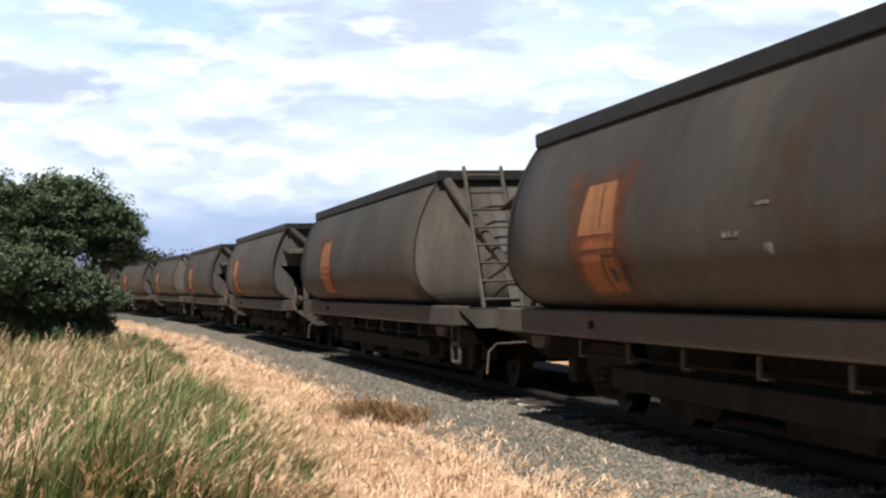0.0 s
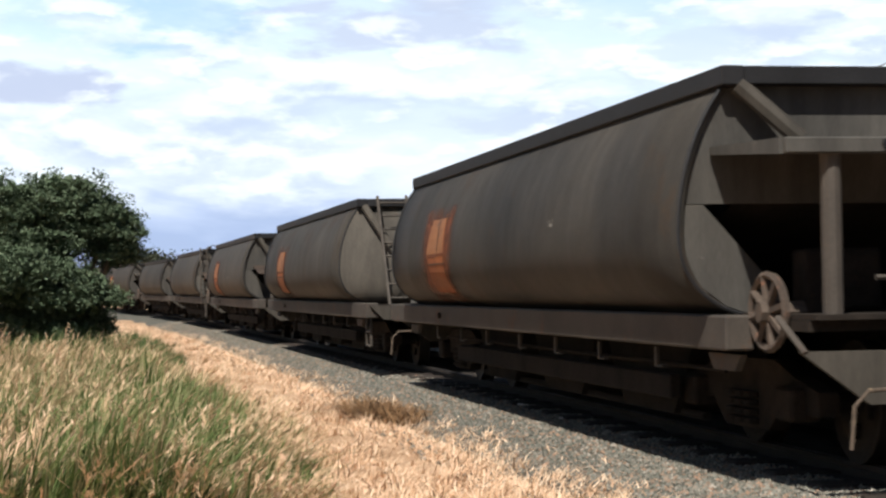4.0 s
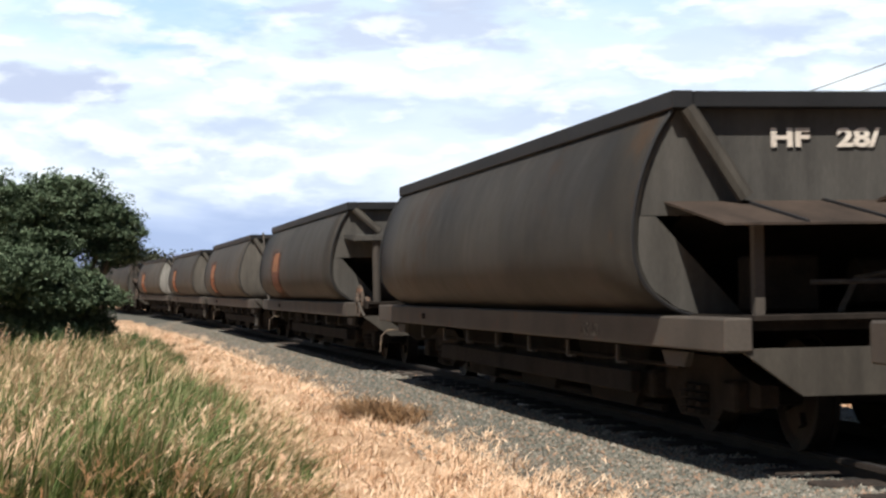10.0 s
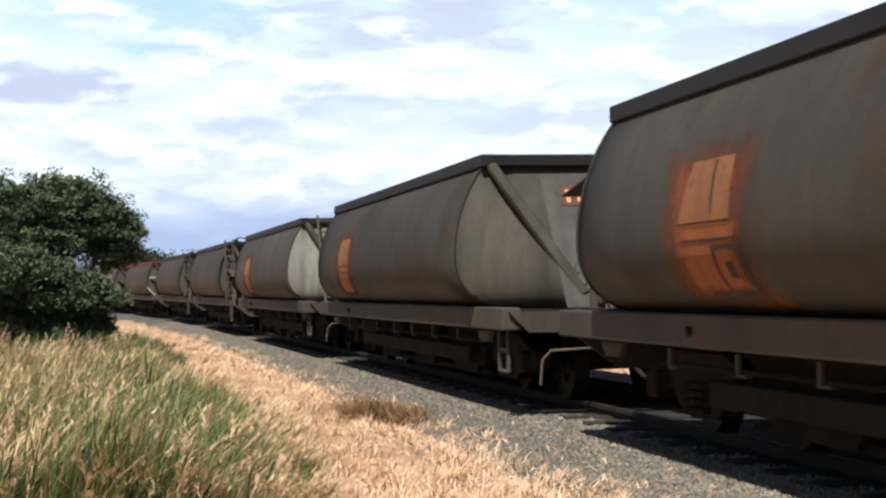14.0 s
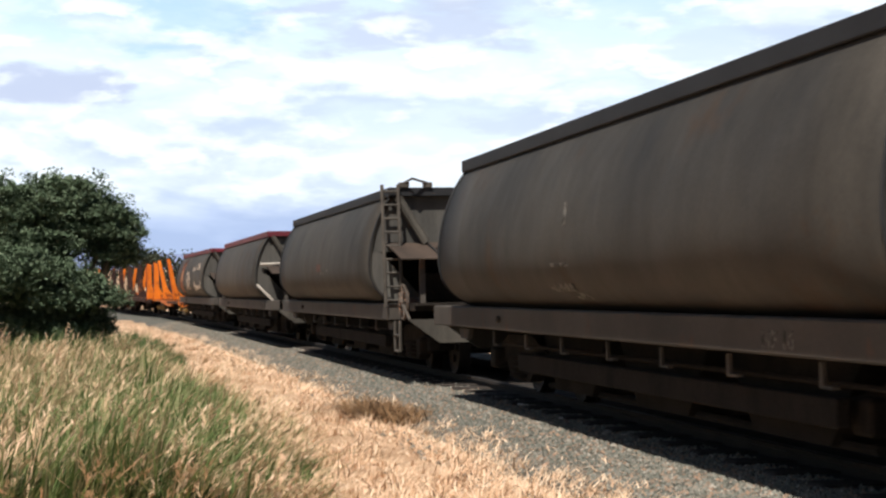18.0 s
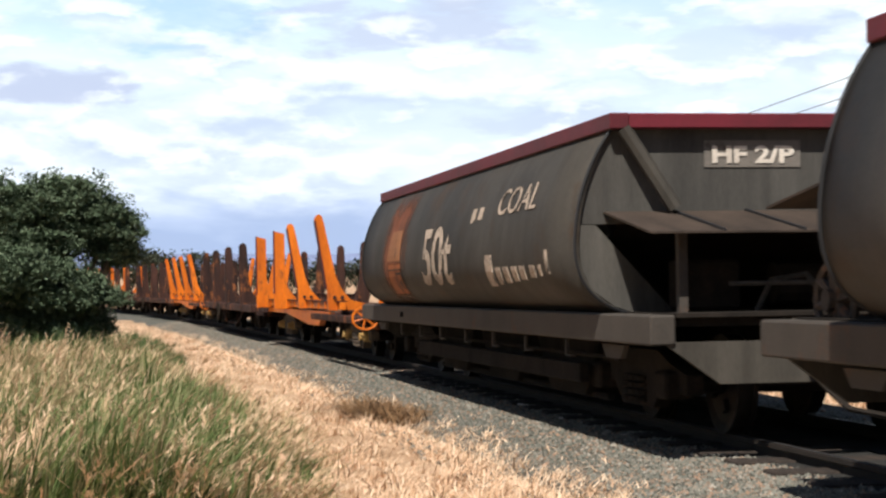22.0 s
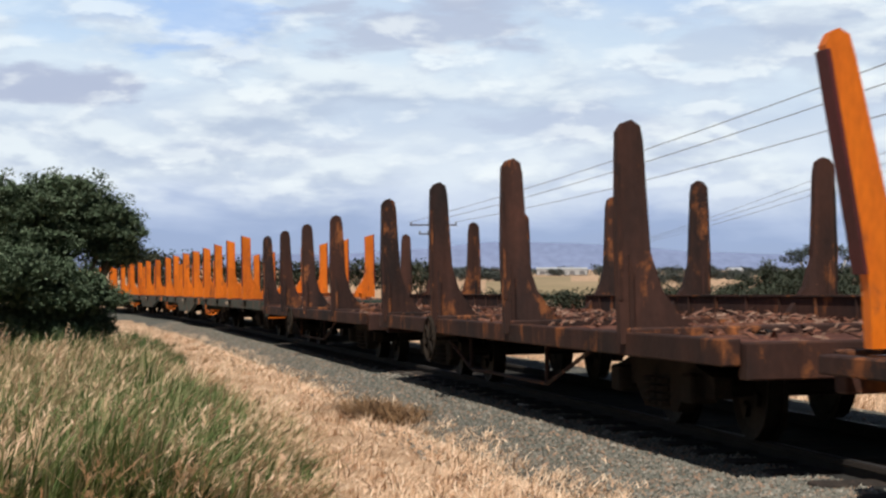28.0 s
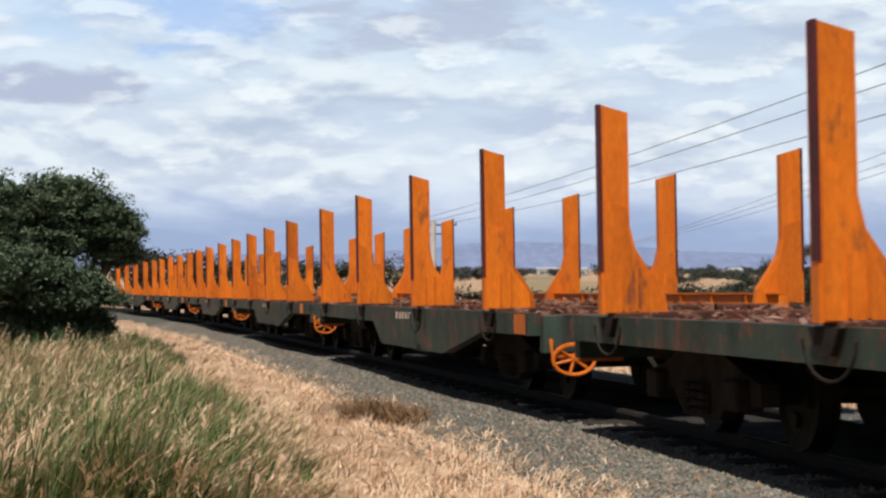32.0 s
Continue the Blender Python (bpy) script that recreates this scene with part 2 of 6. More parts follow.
M["orange"] = material("orange_stake_paint", (0.74, 0.185, 0.008), (0.48, 0.10, 0.007), rough=0.5, scale=2.0, grain=40, bump=0.1, spots=(0.24, 0.07, 0.022), spot_at=0.61, stretch=(1, 1, 0.4), random_tint=0.12, shift=True, scuffs=(0.34, 0.1, 0.03), streaks=0.12)
M["maroon"] = material("maroon_stake_edge", (0.10, 0.016, 0.02), (0.05, 0.012, 0.014), rough=0.6, scale=3, grain=40, random_tint=0.1)
M["rust"] = material("rusted_stake_steel", (0.066, 0.028, 0.02), (0.0165, 0.0125, 0.0125), rough=0.8, scale=1.1, grain=30, bump=0.22, spots=(0.27, 0.095, 0.033), spot_at=0.59, stretch=(1, 1, 0.6), random_tint=0.18, shift=True, scuffs=(0.25, 0.12, 0.07), spread=0.42, shine=0.2, streaks=0.25)
M["deck"] = material("rusty_deck", (0.12, 0.042, 0.028), (0.04, 0.02, 0.015), rough=0.85, scale=3, grain=25, bump=0.3, spots=(0.30, 0.15, 0.1), spot_at=0.58, shift=True, shine=0.15)
M["ladder_dark"] = material("worn_dark_steel", (0.07, 0.05, 0.04), (0.03, 0.023, 0.02), rough=0.7, scale=5, grain=40)
M["litter"] = island_material("bark_litter", [(0.04, 0.02, 0.014), (0.13, 0.05, 0.03), (0.2, 0.085, 0.055), (0.08, 0.035, 0.022), (0.3, 0.19, 0.14), (0.15, 0.06, 0.04)])
M["green"] = material("faded_green_sill", (0.034, 0.058, 0.044), (0.013, 0.021, 0.018), rough=0.65, scale=1.6, grain=35, bump=0.12, spots=(0.12, 0.047, 0.028), spot_at=0.56, random_tint=0.15, shift=True, scuffs=(0.16, 0.18, 0.16), streaks=0.3)
M["rail"] = material("rail_steel", (0.035, 0.026, 0.021), (0.016, 0.013, 0.011), rough=0.8, scale=3, grain=30)
M["orange_ink"] = material("orange_lettering", (0.7, 0.33, 0.2), (0.5, 0.22, 0.12), rough=0.7, scale=8)
# bed colour darkened for the deep shade under the wagons
M["train_shade_bed"] = material("shade_darkened_bed", (0.035, 0.033, 0.03), (0.015, 0.0145, 0.014), rough=0.95, scale=7, grain=28, bump=1.0, spots=(0.09, 0.075, 0.06), spot_at=0.66, distance=0.05)
M["sleeper"] = material("dark_sleeper_timber", (0.05, 0.036, 0.028), (0.02, 0.016, 0.014), rough=0.9, scale=3, grain=30, bump=0.4, stretch=(1, 5, 5))
M["ground"] = material("dry_ground", (0.60, 0.42, 0.285), (0.36, 0.23, 0.14), rough=0.95, scale=1.4, grain=26, bump=0.6, spots=(0.28, 0.175, 0.10), spot_at=0.58, distance=0.05, shine=0.1)
M["ballast"] = material("ballast_bed", (0.16, 0.157, 0.133), (0.075, 0.073, 0.062), rough=0.95, scale=9, grain=28, bump=1.0, spots=(0.24, 0.15, 0.1), spot_at=0.66, distance=0.06)
M["straw"] = island_material("straw_blades", [(0.58, 0.38, 0.235), (0.86, 0.635, 0.445), (0.93, 0.75, 0.56), (0.72, 0.495, 0.33), (0.44, 0.28, 0.17), (0.82, 0.58, 0.40)], translucent=0.25)
M["green_grass"] = island_material("green_grass_blades", [(0.0605, 0.1078, 0.0308), (0.1595, 0.2145, 0.0726), (0.099, 0.1562, 0.0473), (0.308, 0.3025, 0.1375), (0.1925, 0.2475, 0.0902), (0.0506, 0.0902, 0.0264), (0.1298, 0.187, 0.0605), (0.44, 0.3795, 0.22), (0.0792, 0.1265, 0.0385)], translucent=0.35)
M["seed_grass"] = island_material("seeding_grass_stems", [(0.4028, 0.2756, 0.159), (0.6996, 0.4982, 0.3286), (0.8268, 0.6148, 0.4346), (0.4664, 0.3498, 0.1908), (0.6996, 0.4664, 0.3286), (0.2968, 0.2332, 0.106)], translucent=0.25)
# dark greens and browns for the shade at the grass feet
M["grass_shade"] = island_material("grass_shade_blades", [(0.06, 0.085, 0.025), (0.11, 0.12, 0.045), (0.2, 0.15, 0.075), (0.085, 0.1, 0.035)])
M["stones"] = island_material("ballast_stones", [(0.075, 0.075, 0.0625), (0.15, 0.15, 0.125), (0.2125, 0.2063, 0.175), (0.3, 0.1875, 0.125), (0.1125, 0.1125, 0.0975), (0.175, 0.1725, 0.1475), (0.125, 0.125, 0.1075), (0.375, 0.3375, 0.2875)])
M["leaves"] = island_material("tree_leaves", [(0.056, 0.09, 0.05), (0.097, 0.137, 0.08), (0.132, 0.172, 0.108), (0.075, 0.11, 0.064)], rough=0.85, translucent=0.2)
M["far_leaves"] = island_material("far_leaves", [(0.034, 0.044, 0.03), (0.046, 0.056, 0.037), (0.062, 0.071, 0.046)], translucent=0.15)
# leaf greens greyed and lightened to carry the haze over the valley
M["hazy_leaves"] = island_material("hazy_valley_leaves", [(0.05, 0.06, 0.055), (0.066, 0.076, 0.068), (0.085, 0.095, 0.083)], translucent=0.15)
# dark-green growth by the shrub, its greens lowered further for the shade
M["weeds"] = island_material("shade_darkened_weeds", [(0.0385, 0.0682, 0.0242), (0.066, 0.1045, 0.0374), (0.1045, 0.143, 0.055), (0.0495, 0.0858, 0.0297), (0.176, 0.187, 0.0825)], translucent=0.25)
M["bark"] = material("grey_bark", (0.2, 0.16, 0.12), (0.09, 0.075, 0.06), rough=0.95, scale=6, grain=30, bump=0.6, stretch=(1, 1, 0.25))
M["white"] = material("white_pole_paint", (0.6, 0.59, 0.56), (0.42, 0.41, 0.38), rough=0.6, scale=3)
M["wire"] = material("grey_wire", (0.2, 0.2, 0.21), rough=0.5)
M["field"] = material("tan_field", (0.36, 0.27, 0.17), (0.25, 0.2, 0.115), rough=0.95, scale=0.03, grain=0.4, bump=0.1, shine=0.1)
M["shed_white"] = material("weathered_white_sheet", (0.46, 0.47, 0.48), (0.36, 0.37, 0.38), rough=0.7, scale=0.3)
# the haze of distance is mixed into the hills' pale blue
M["hills"] = material("haze_blue_hills", (0.2, 0.24, 0.37), (0.175, 0.215, 0.34), rough=1.0, scale=0.004, grain=0.05, bump=0.0, shine=0.0)


# ---- mesh helpers ----
def part(name, bm, mat, parent=None, label="", smooth=False):
    me = bpy.data.meshes.new(name)
    if smooth:
        for f in bm.faces:
            f.smooth = True
    bm.to_mesh(me)
    bm.free()
    me.materials.append(M[mat])
    ob = new(name, me)
    if parent is not None:
        ob.parent = parent
    if label:
        ob["label"] = label
    return ob


def box(bm, x0, x1, y0, y1, z0, z1, bevel=0.0):
    vs = [bm.verts.new(p) for p in ((x0, y0, z0), (x1, y0, z0), (x1, y1, z0), (x0, y1, z0), (x0, y0, z1), (x1, y0, z1), (x1, y1, z1), (x0, y1, z1))]
    fs = [bm.faces.new([vs[i] for i in q]) for q in ((3, 2, 1, 0), (4, 5, 6, 7), (0, 1, 5, 4), (1, 2, 6, 5), (2, 3, 7, 6), (3, 0, 4, 7))]
    if bevel:
        bmesh.ops.bevel(bm, geom=list({e for f in fs for e in f.edges}), offset=bevel, segments=1, affect="EDGES")


def prism(bm, pts, axis, a, b):
    """A flat outline drawn out along x, y or z from a to b."""
    def at(p, d):
        return (d, p[0], p[1]) if axis == "x" else (p[0], d, p[1]) if axis == "y" else (p[0], p[1], d)
    lo, hi = [bm.verts.new(at(p, a)) for p in pts], [bm.verts.new(at(p, b)) for p in pts]
    k = len(pts)
    bm.faces.new(lo[::-1])
    bm.faces.new(hi)
    for i in range(k):
        bm.faces.new((lo[i], lo[(i + 1) % k], hi[(i + 1) % k], hi[i]))
    bmesh.ops.recalc_face_normals(bm, faces=bm.faces[:])


def rod(bm, a, b, r, sides=6):
    a, b = Vector(a), Vector(b)
    q = (b - a).to_track_quat("Z", "Y")
    rings = []
    for p in (a, b):
        rings.append([bm.verts.new(p + q @ Vector((r * math.cos(2 * math.pi * i / sides), r * math.sin(2 * math.pi * i / sides), 0))) for i in range(sides)])
    for i in range(sides):
        bm.faces.new((rings[0][i], rings[0][(i + 1) % sides], rings[1][(i + 1) % sides], rings[1][i]))
    bm.faces.new(rings[0][::-1])
    bm.faces.new(rings[1])


def pipe(bm, pts, r, sides=6):
    """One tube along the points."""
    pts = [Vector(q) for q in pts]
    closed = (pts[0] - pts[-1]).length < 1e-5
    if closed:
        pts = pts[:-1]
    n, rings, side = len(pts), [], None
    for i, q in enumerate(pts):
        a = pts[i - 1] if i or closed else q
        b = pts[(i + 1) % n] if i < n - 1 or closed else q
        d = (b - a).normalized()
        if side is None:
            side = d.orthogonal().normalized()
        side = (side - d * side.dot(d)).normalized()
        other = d.cross(side)
        rings.append([bm.verts.new(q + (side * math.cos(2 * math.pi * k / sides) + other * math.sin(2 * math.pi * k / sides)) * r) for k in range(sides)])
    for i in range(n if closed else n - 1):
        p, q = rings[i], rings[(i + 1) % n]
        for k in range(sides):
            bm.faces.new((p[k], p[(k + 1) % sides], q[(k + 1) % sides], q[k]))
    if not closed:
        bm.faces.new(rings[0][::-1])
        bm.faces.new(rings[-1])


def ring(bm, centre, r, thick, axis="y", flat=1.0, sides=18):
    """A torus-like hoop, flat: its height against its width."""
    c = Vector(centre)
    pts = []
    for i in range(sides + 1):
        a = 2 * math.pi * i / sides
        d = (r * math.cos(a), 0, r * flat * math.sin(a)) if axis == "y" else (0, r * math.cos(a), r * flat * math.sin(a))
        pts.append(c + Vector(d))
    pipe(bm, pts, thick, 5)


def empty(name, **tags):
    ob = new(name)
    ob.empty_display_size = 0.3
    return tagged(ob, **tags)


def raw_mesh(name, verts, faces, mat):
    me = bpy.data.meshes.new(name)
    me.from_pydata(verts, [], faces)
    me.materials.append(M[mat])
    return new(name, me)


# ---- running gear ----
WHEEL_R = 0.36
wheel_sets = []


def wheelset(parent, x):
    bm = bmesh.new()
    for side in (-1, 1):
        y = side * 0.62
        for r, a, b in ((WHEEL_R, y - 0.06, y + 0.06), (WHEEL_R + 0.03, y - side * 0.06 - 0.015, y - side * 0.06 + 0.015)):
            n = 20
            rings = [[bm.verts.new((rr * math.cos(2 * math.pi * i / n), yy, rr * math.sin(2 * math.pi * i / n))) for i in range(n)] for rr, yy in ((r * 0.8, a + 0.02), (r, a), (r, b), (r * 0.8, b - 0.02))]
            for p, q in zip(rings, rings[1:]):
                for i in range(n):
                    bm.faces.new((p[i], p[(i + 1) % n], q[(i + 1) % n], q[i]))
            bm.faces.new(rings[0])
            bm.faces.new(rings[-1][::-1])
        for i in range(4):
            a = math.pi / 2 * i
            box(bm, 0.17 * math.cos(a) - 0.04, 0.17 * math.cos(a) + 0.04, y - 0.075, y + 0.075, 0.17 * math.sin(a) - 0.04, 0.17 * math.sin(a) + 0.04)
    rod(bm, (0, -0.95, 0), (0, 0.95, 0), 0.07, 10)
    bmesh.ops.recalc_face_normals(bm, faces=bm.faces[:])
    ob = part("wheelset", bm, "wheel", parent, "dark steel wheelset with worn treads")
    ob.location = (x, 0, WHEEL_R)
    return ob


def bogie(parent, x, box_mat="bogie"):
    b = bmesh.new()
    box(b, -0.14, 0.14, -0.95, 0.95, 0.34, 0.52, 0.02)
    bg = part("bogie", b, "dark", parent, "grimy three-piece bogie")
    bg.location = (x, 0, 0)
    for side in (-1, 1):
        f = bmesh.new()
        y = side * 0.98
        prism(f, [(-1.18, 0.30), (-1.18, 0.44), (-0.85, 0.5), (-0.5, 0.60), (0.5, 0.60), (0.85, 0.5), (1.18, 0.44), (1.18, 0.30), (0.85, 0.30), (0.62, 0.34), (0.38, 0.17), (-0.38, 0.17), (-0.62, 0.34), (-0.85, 0.30)], "y", y - 0.06, y + 0.06)
        part("side_frame", f, "bogie_dusty" if box_mat == "axle_box" else "bogie", bg)
        for cx in (-0.16, 0.0, 0.16):
            s = bmesh.new()
            for i in range(4):
                rod(s, (cx, y + side * 0.07, 0.2 + i * 0.055), (cx, y + side * 0.07, 0.235 + i * 0.055), 0.065, 8)
            part("spring", s, "bogie_dusty" if box_mat == "axle_box" else "bogie", bg)
        for ax in (-0.85, 0.85):
            a = bmesh.new()
            if box_mat == "axle_box":
                rod(a, (ax, y + side * 0.02, 0.36), (ax, y + side * 0.13, 0.36), 0.085, 10)
                rod(a, (ax, y + side * 0.125, 0.36), (ax, y + side * 0.19, 0.36), 0.055, 10)
                part("axle_box", a, box_mat, bg, "ochre axle cap")
                continue
            box(a, ax - 0.13, ax + 0.13, y - 0.04, y + 0.15 if side > 0 else y + 0.04, 0.26, 0.46, 0.02) if side > 0 else box(a, ax - 0.13, ax + 0.13, y - 0.15, y + 0.04, 0.26, 0.46, 0.02)
            part("axle_box", a, box_mat, bg)
    for ax in (-0.85, 0.85):
        wheelset(bg, ax)
    return bg


def coupler(parent, x, d, reach=0.95):
    b = bmesh.new()
    box(b, min(x, x + d * reach * 0.8), max(x, x + d * reach * 0.8), -0.09, 0.09, 0.40, 0.54, 0.02)
    box(b, min(x + d * reach * 0.74, x + d * reach), max(x + d * reach * 0.74, x + d * reach), -0.15, 0.13, 0.34, 0.60, 0.03)
    part("coupler", b, "dark", parent)
    h = bmesh.new()
    pipe(h, [(x, -0.45, 0.5), (x + d * 0.2, -0.46, 0.42), (x + d * reach * 0.5, -0.4, 0.27), (x + d * reach, -0.3, 0.24)], 0.022)
    part("brake_hose", h, "dark", parent)


# ---- coal hopper wagon: x forwards, the camera's side is -y ----
SIDE = [(1.42, 2.22), (1.55, 2.02), (1.66, 1.74), (1.71, 1.46), (1.70, 1.22), (1.61, 1.04), (1.45, 0.92), (1.27, 0.865)]


def rounded(pts, k=3):
    """More points along a row, on a smooth curve through them."""
    out = []
    for i in range(len(pts) - 1):
        a, b, c, d = pts[max(0, i - 1)], pts[i], pts[i + 1], pts[min(len(pts) - 1, i + 2)]
        for j in range(k):
            f = j / k
            out.append(tuple(0.5 * (2 * b[m] + (c[m] - a[m]) * f + (2 * a[m] - 5 * b[m] + 4 * c[m] - d[m]) * f * f + (3 * b[m] - a[m] - 3 * c[m] + d[m]) * f ** 3) for m in (0, 1)))
    return out + [pts[-1]]


SIDE = rounded(SIDE)
HALF_BODY = 5.35
REAR_BODY = 5.12
HALF_SILL = 6.5


def side_y(z):
    """Half width of the barrel side at the height z."""
    for (y0, z0), (y1, z1) in zip(SIDE, SIDE[1:]):
        if z1 <= z <= z0:
            w = (z0 - z) / (z0 - z1)
            return y0 * (1 - w) + y1 * w
    return SIDE[0][0]


def hopper(front, rear, rim, wheel, name_label):
    w = empty("hopper_wagon", label=name_label, category="hopper wagon", group="coal hopper wagons of the train")
    for side in (-1, 1):
        b = bmesh.new()
        xs = [-REAR_BODY + i * (HALF_BODY + REAR_BODY) / 10 for i in range(11)]
        rows = []
        for y, z in SIDE:
            rows.append([b.verts.new((x, side * y, z)) for x in xs])
        inner = [[b.verts.new((x, side * (y - 0.03), z)) for x in (xs[0], xs[-1])] for y, z in SIDE]
        for p, q in zip(rows, rows[1:]):
            for i in range(10):
                b.faces.new((p[i], p[i + 1], q[i + 1], q[i]))
        for k in range(len(SIDE) - 1):
            b.faces.new((rows[k][0], rows[k + 1][0], inner[k + 1][0], inner[k][0]))
            b.faces.new((rows[k][-1], rows[k + 1][-1], inner[k + 1][1], inner[k][1]))
            b.faces.new((inner[k][0], inner[k + 1][0], inner[k + 1][1], inner[k][1]))
        bmesh.ops.recalc_face_normals(b, faces=b.faces[:])
        part("side_sheet", b, "hopper", w, smooth=True)
        s = bmesh.new()
        box(s, -HALF_SILL, 5.6 if wheel and side < 0 else HALF_SILL, min(side * 1.36, side * 1.53), max(side * 1.36, side * 1.53), 0.68, 0.88, 0.012)
        part("side_sill", s, "sill", w, "pale dusty side sill")
        for d in (-1, 1):
            e = bmesh.new()
            pipe(e, [((HALF_BODY + 0.005) if d > 0 else -REAR_BODY - 0.005, side * (y + 0.004), z) for y, z in SIDE], 0.012, 5)
            part("edge_bead", e, "coaming", w)
            g = bmesh.new()
            x = d * 5.3
            prism(g, [(x - 0.28, 0.655), (x + 0.28, 0.655), (x + 0.18, 0.56), (x - 0.18, 0.56)], "y", side * 1.42 - 0.02, side * 1.42 + 0.02)
            part("jacking_plate", g, "sill", w)
        for x in (-4.0, -2.7, -1.46, -0.1, 1.19, 2.5, 3.9):
            k = bmesh.new()
            box(k, x - 0.025, x + 0.025, min(side * 1.40, side * 1.42), max(side * 1.40, side * 1.42), 0.54, 0.655)
            box(k, x - 0.025, x + 0.15, min(side * 1.38, side * 1.42), max(side * 1.38, side * 1.42), 0.525, 0.54)
            part("bracket", k, "sill", w)
    for side in (-1, 1):
        c = bmesh.new()
        box(c, -REAR_BODY - 0.02, 5.44, min(side * 1.33, side * 1.47), max(side * 1.33, side * 1.47), 2.195, 2.31, 0.008)
        part("top_coaming", c, rim, w, "maroon top rim" if rim == "coaming_red" else "dark steel top rim")
    for d in (-1, 1):
        c = bmesh.new()
        x = HALF_BODY if d > 0 else REAR_BODY
        out = x + (0.085 if d > 0 else 0.025)
        box(c, min(d * (x - 0.1), d * out), max(d * (x - 0.1), d * out), -1.328, 1.328, 2.2, 2.308, 0.008)
        part("end_coaming", c, rim, w)
    t = bmesh.new()
    box(t, -5.05, 5.3, -1.36, 1.36, 2.02, 2.10)
    part("coal_load", t, "dark", w, "dark coal load")
    # underframe: centre sill, discharge chutes and door bars
    u = bmesh.new()
    box(u, -6.45, 6.45, -0.2, 0.2, 0.5, 0.80)
    part("centre_sill", u, "dark", w, "grimy centre sill")
    for x in (-2.5, 0.0, 2.5):
        u = bmesh.new()
        prism(u, [(x - 1.2, 0.80), (x + 1.2, 0.80), (x + 0.6, 0.16), (x - 0.6, 0.16)], "y", -1.05, 1.05)
        part("discharge_chute", u, "dark", w)
    u = bmesh.new()
    box(u, -6.4, 6.4, -1.355, 1.355, 0.80, 0.86)
    part("floor_frame", u, "dark", w)
    for y in (-1.22, 1.22):
        p = bmesh.new()
        box(p, -3.7, 3.7, y - 0.04, y + 0.04, 0.30, 0.46, 0.01)
        part("door_beam", p, "dark", w)
        p = bmesh.new()
        rod(p, (-4.6, y * 0.97, 0.525), (4.6, y * 0.97, 0.525), 0.018)
        part("door_bar", p, "dark", w)
        p = bmesh.new()
        rod(p, (-3.6, y * 0.8, 0.17), (3.6, y * 0.8, 0.17), 0.03)
        part("chute_bar", p, "dark", w)
    for d, kind in ((1, front), (-1, rear)):
        hopper_end(w, d, kind, wheel if d > 0 else rear in ("high", "low_wheel"))
    for x in (-4.55, 4.55):
        bogie(w, x)
    return w


def span(a, b):
    return min(a, b), max(a, b)


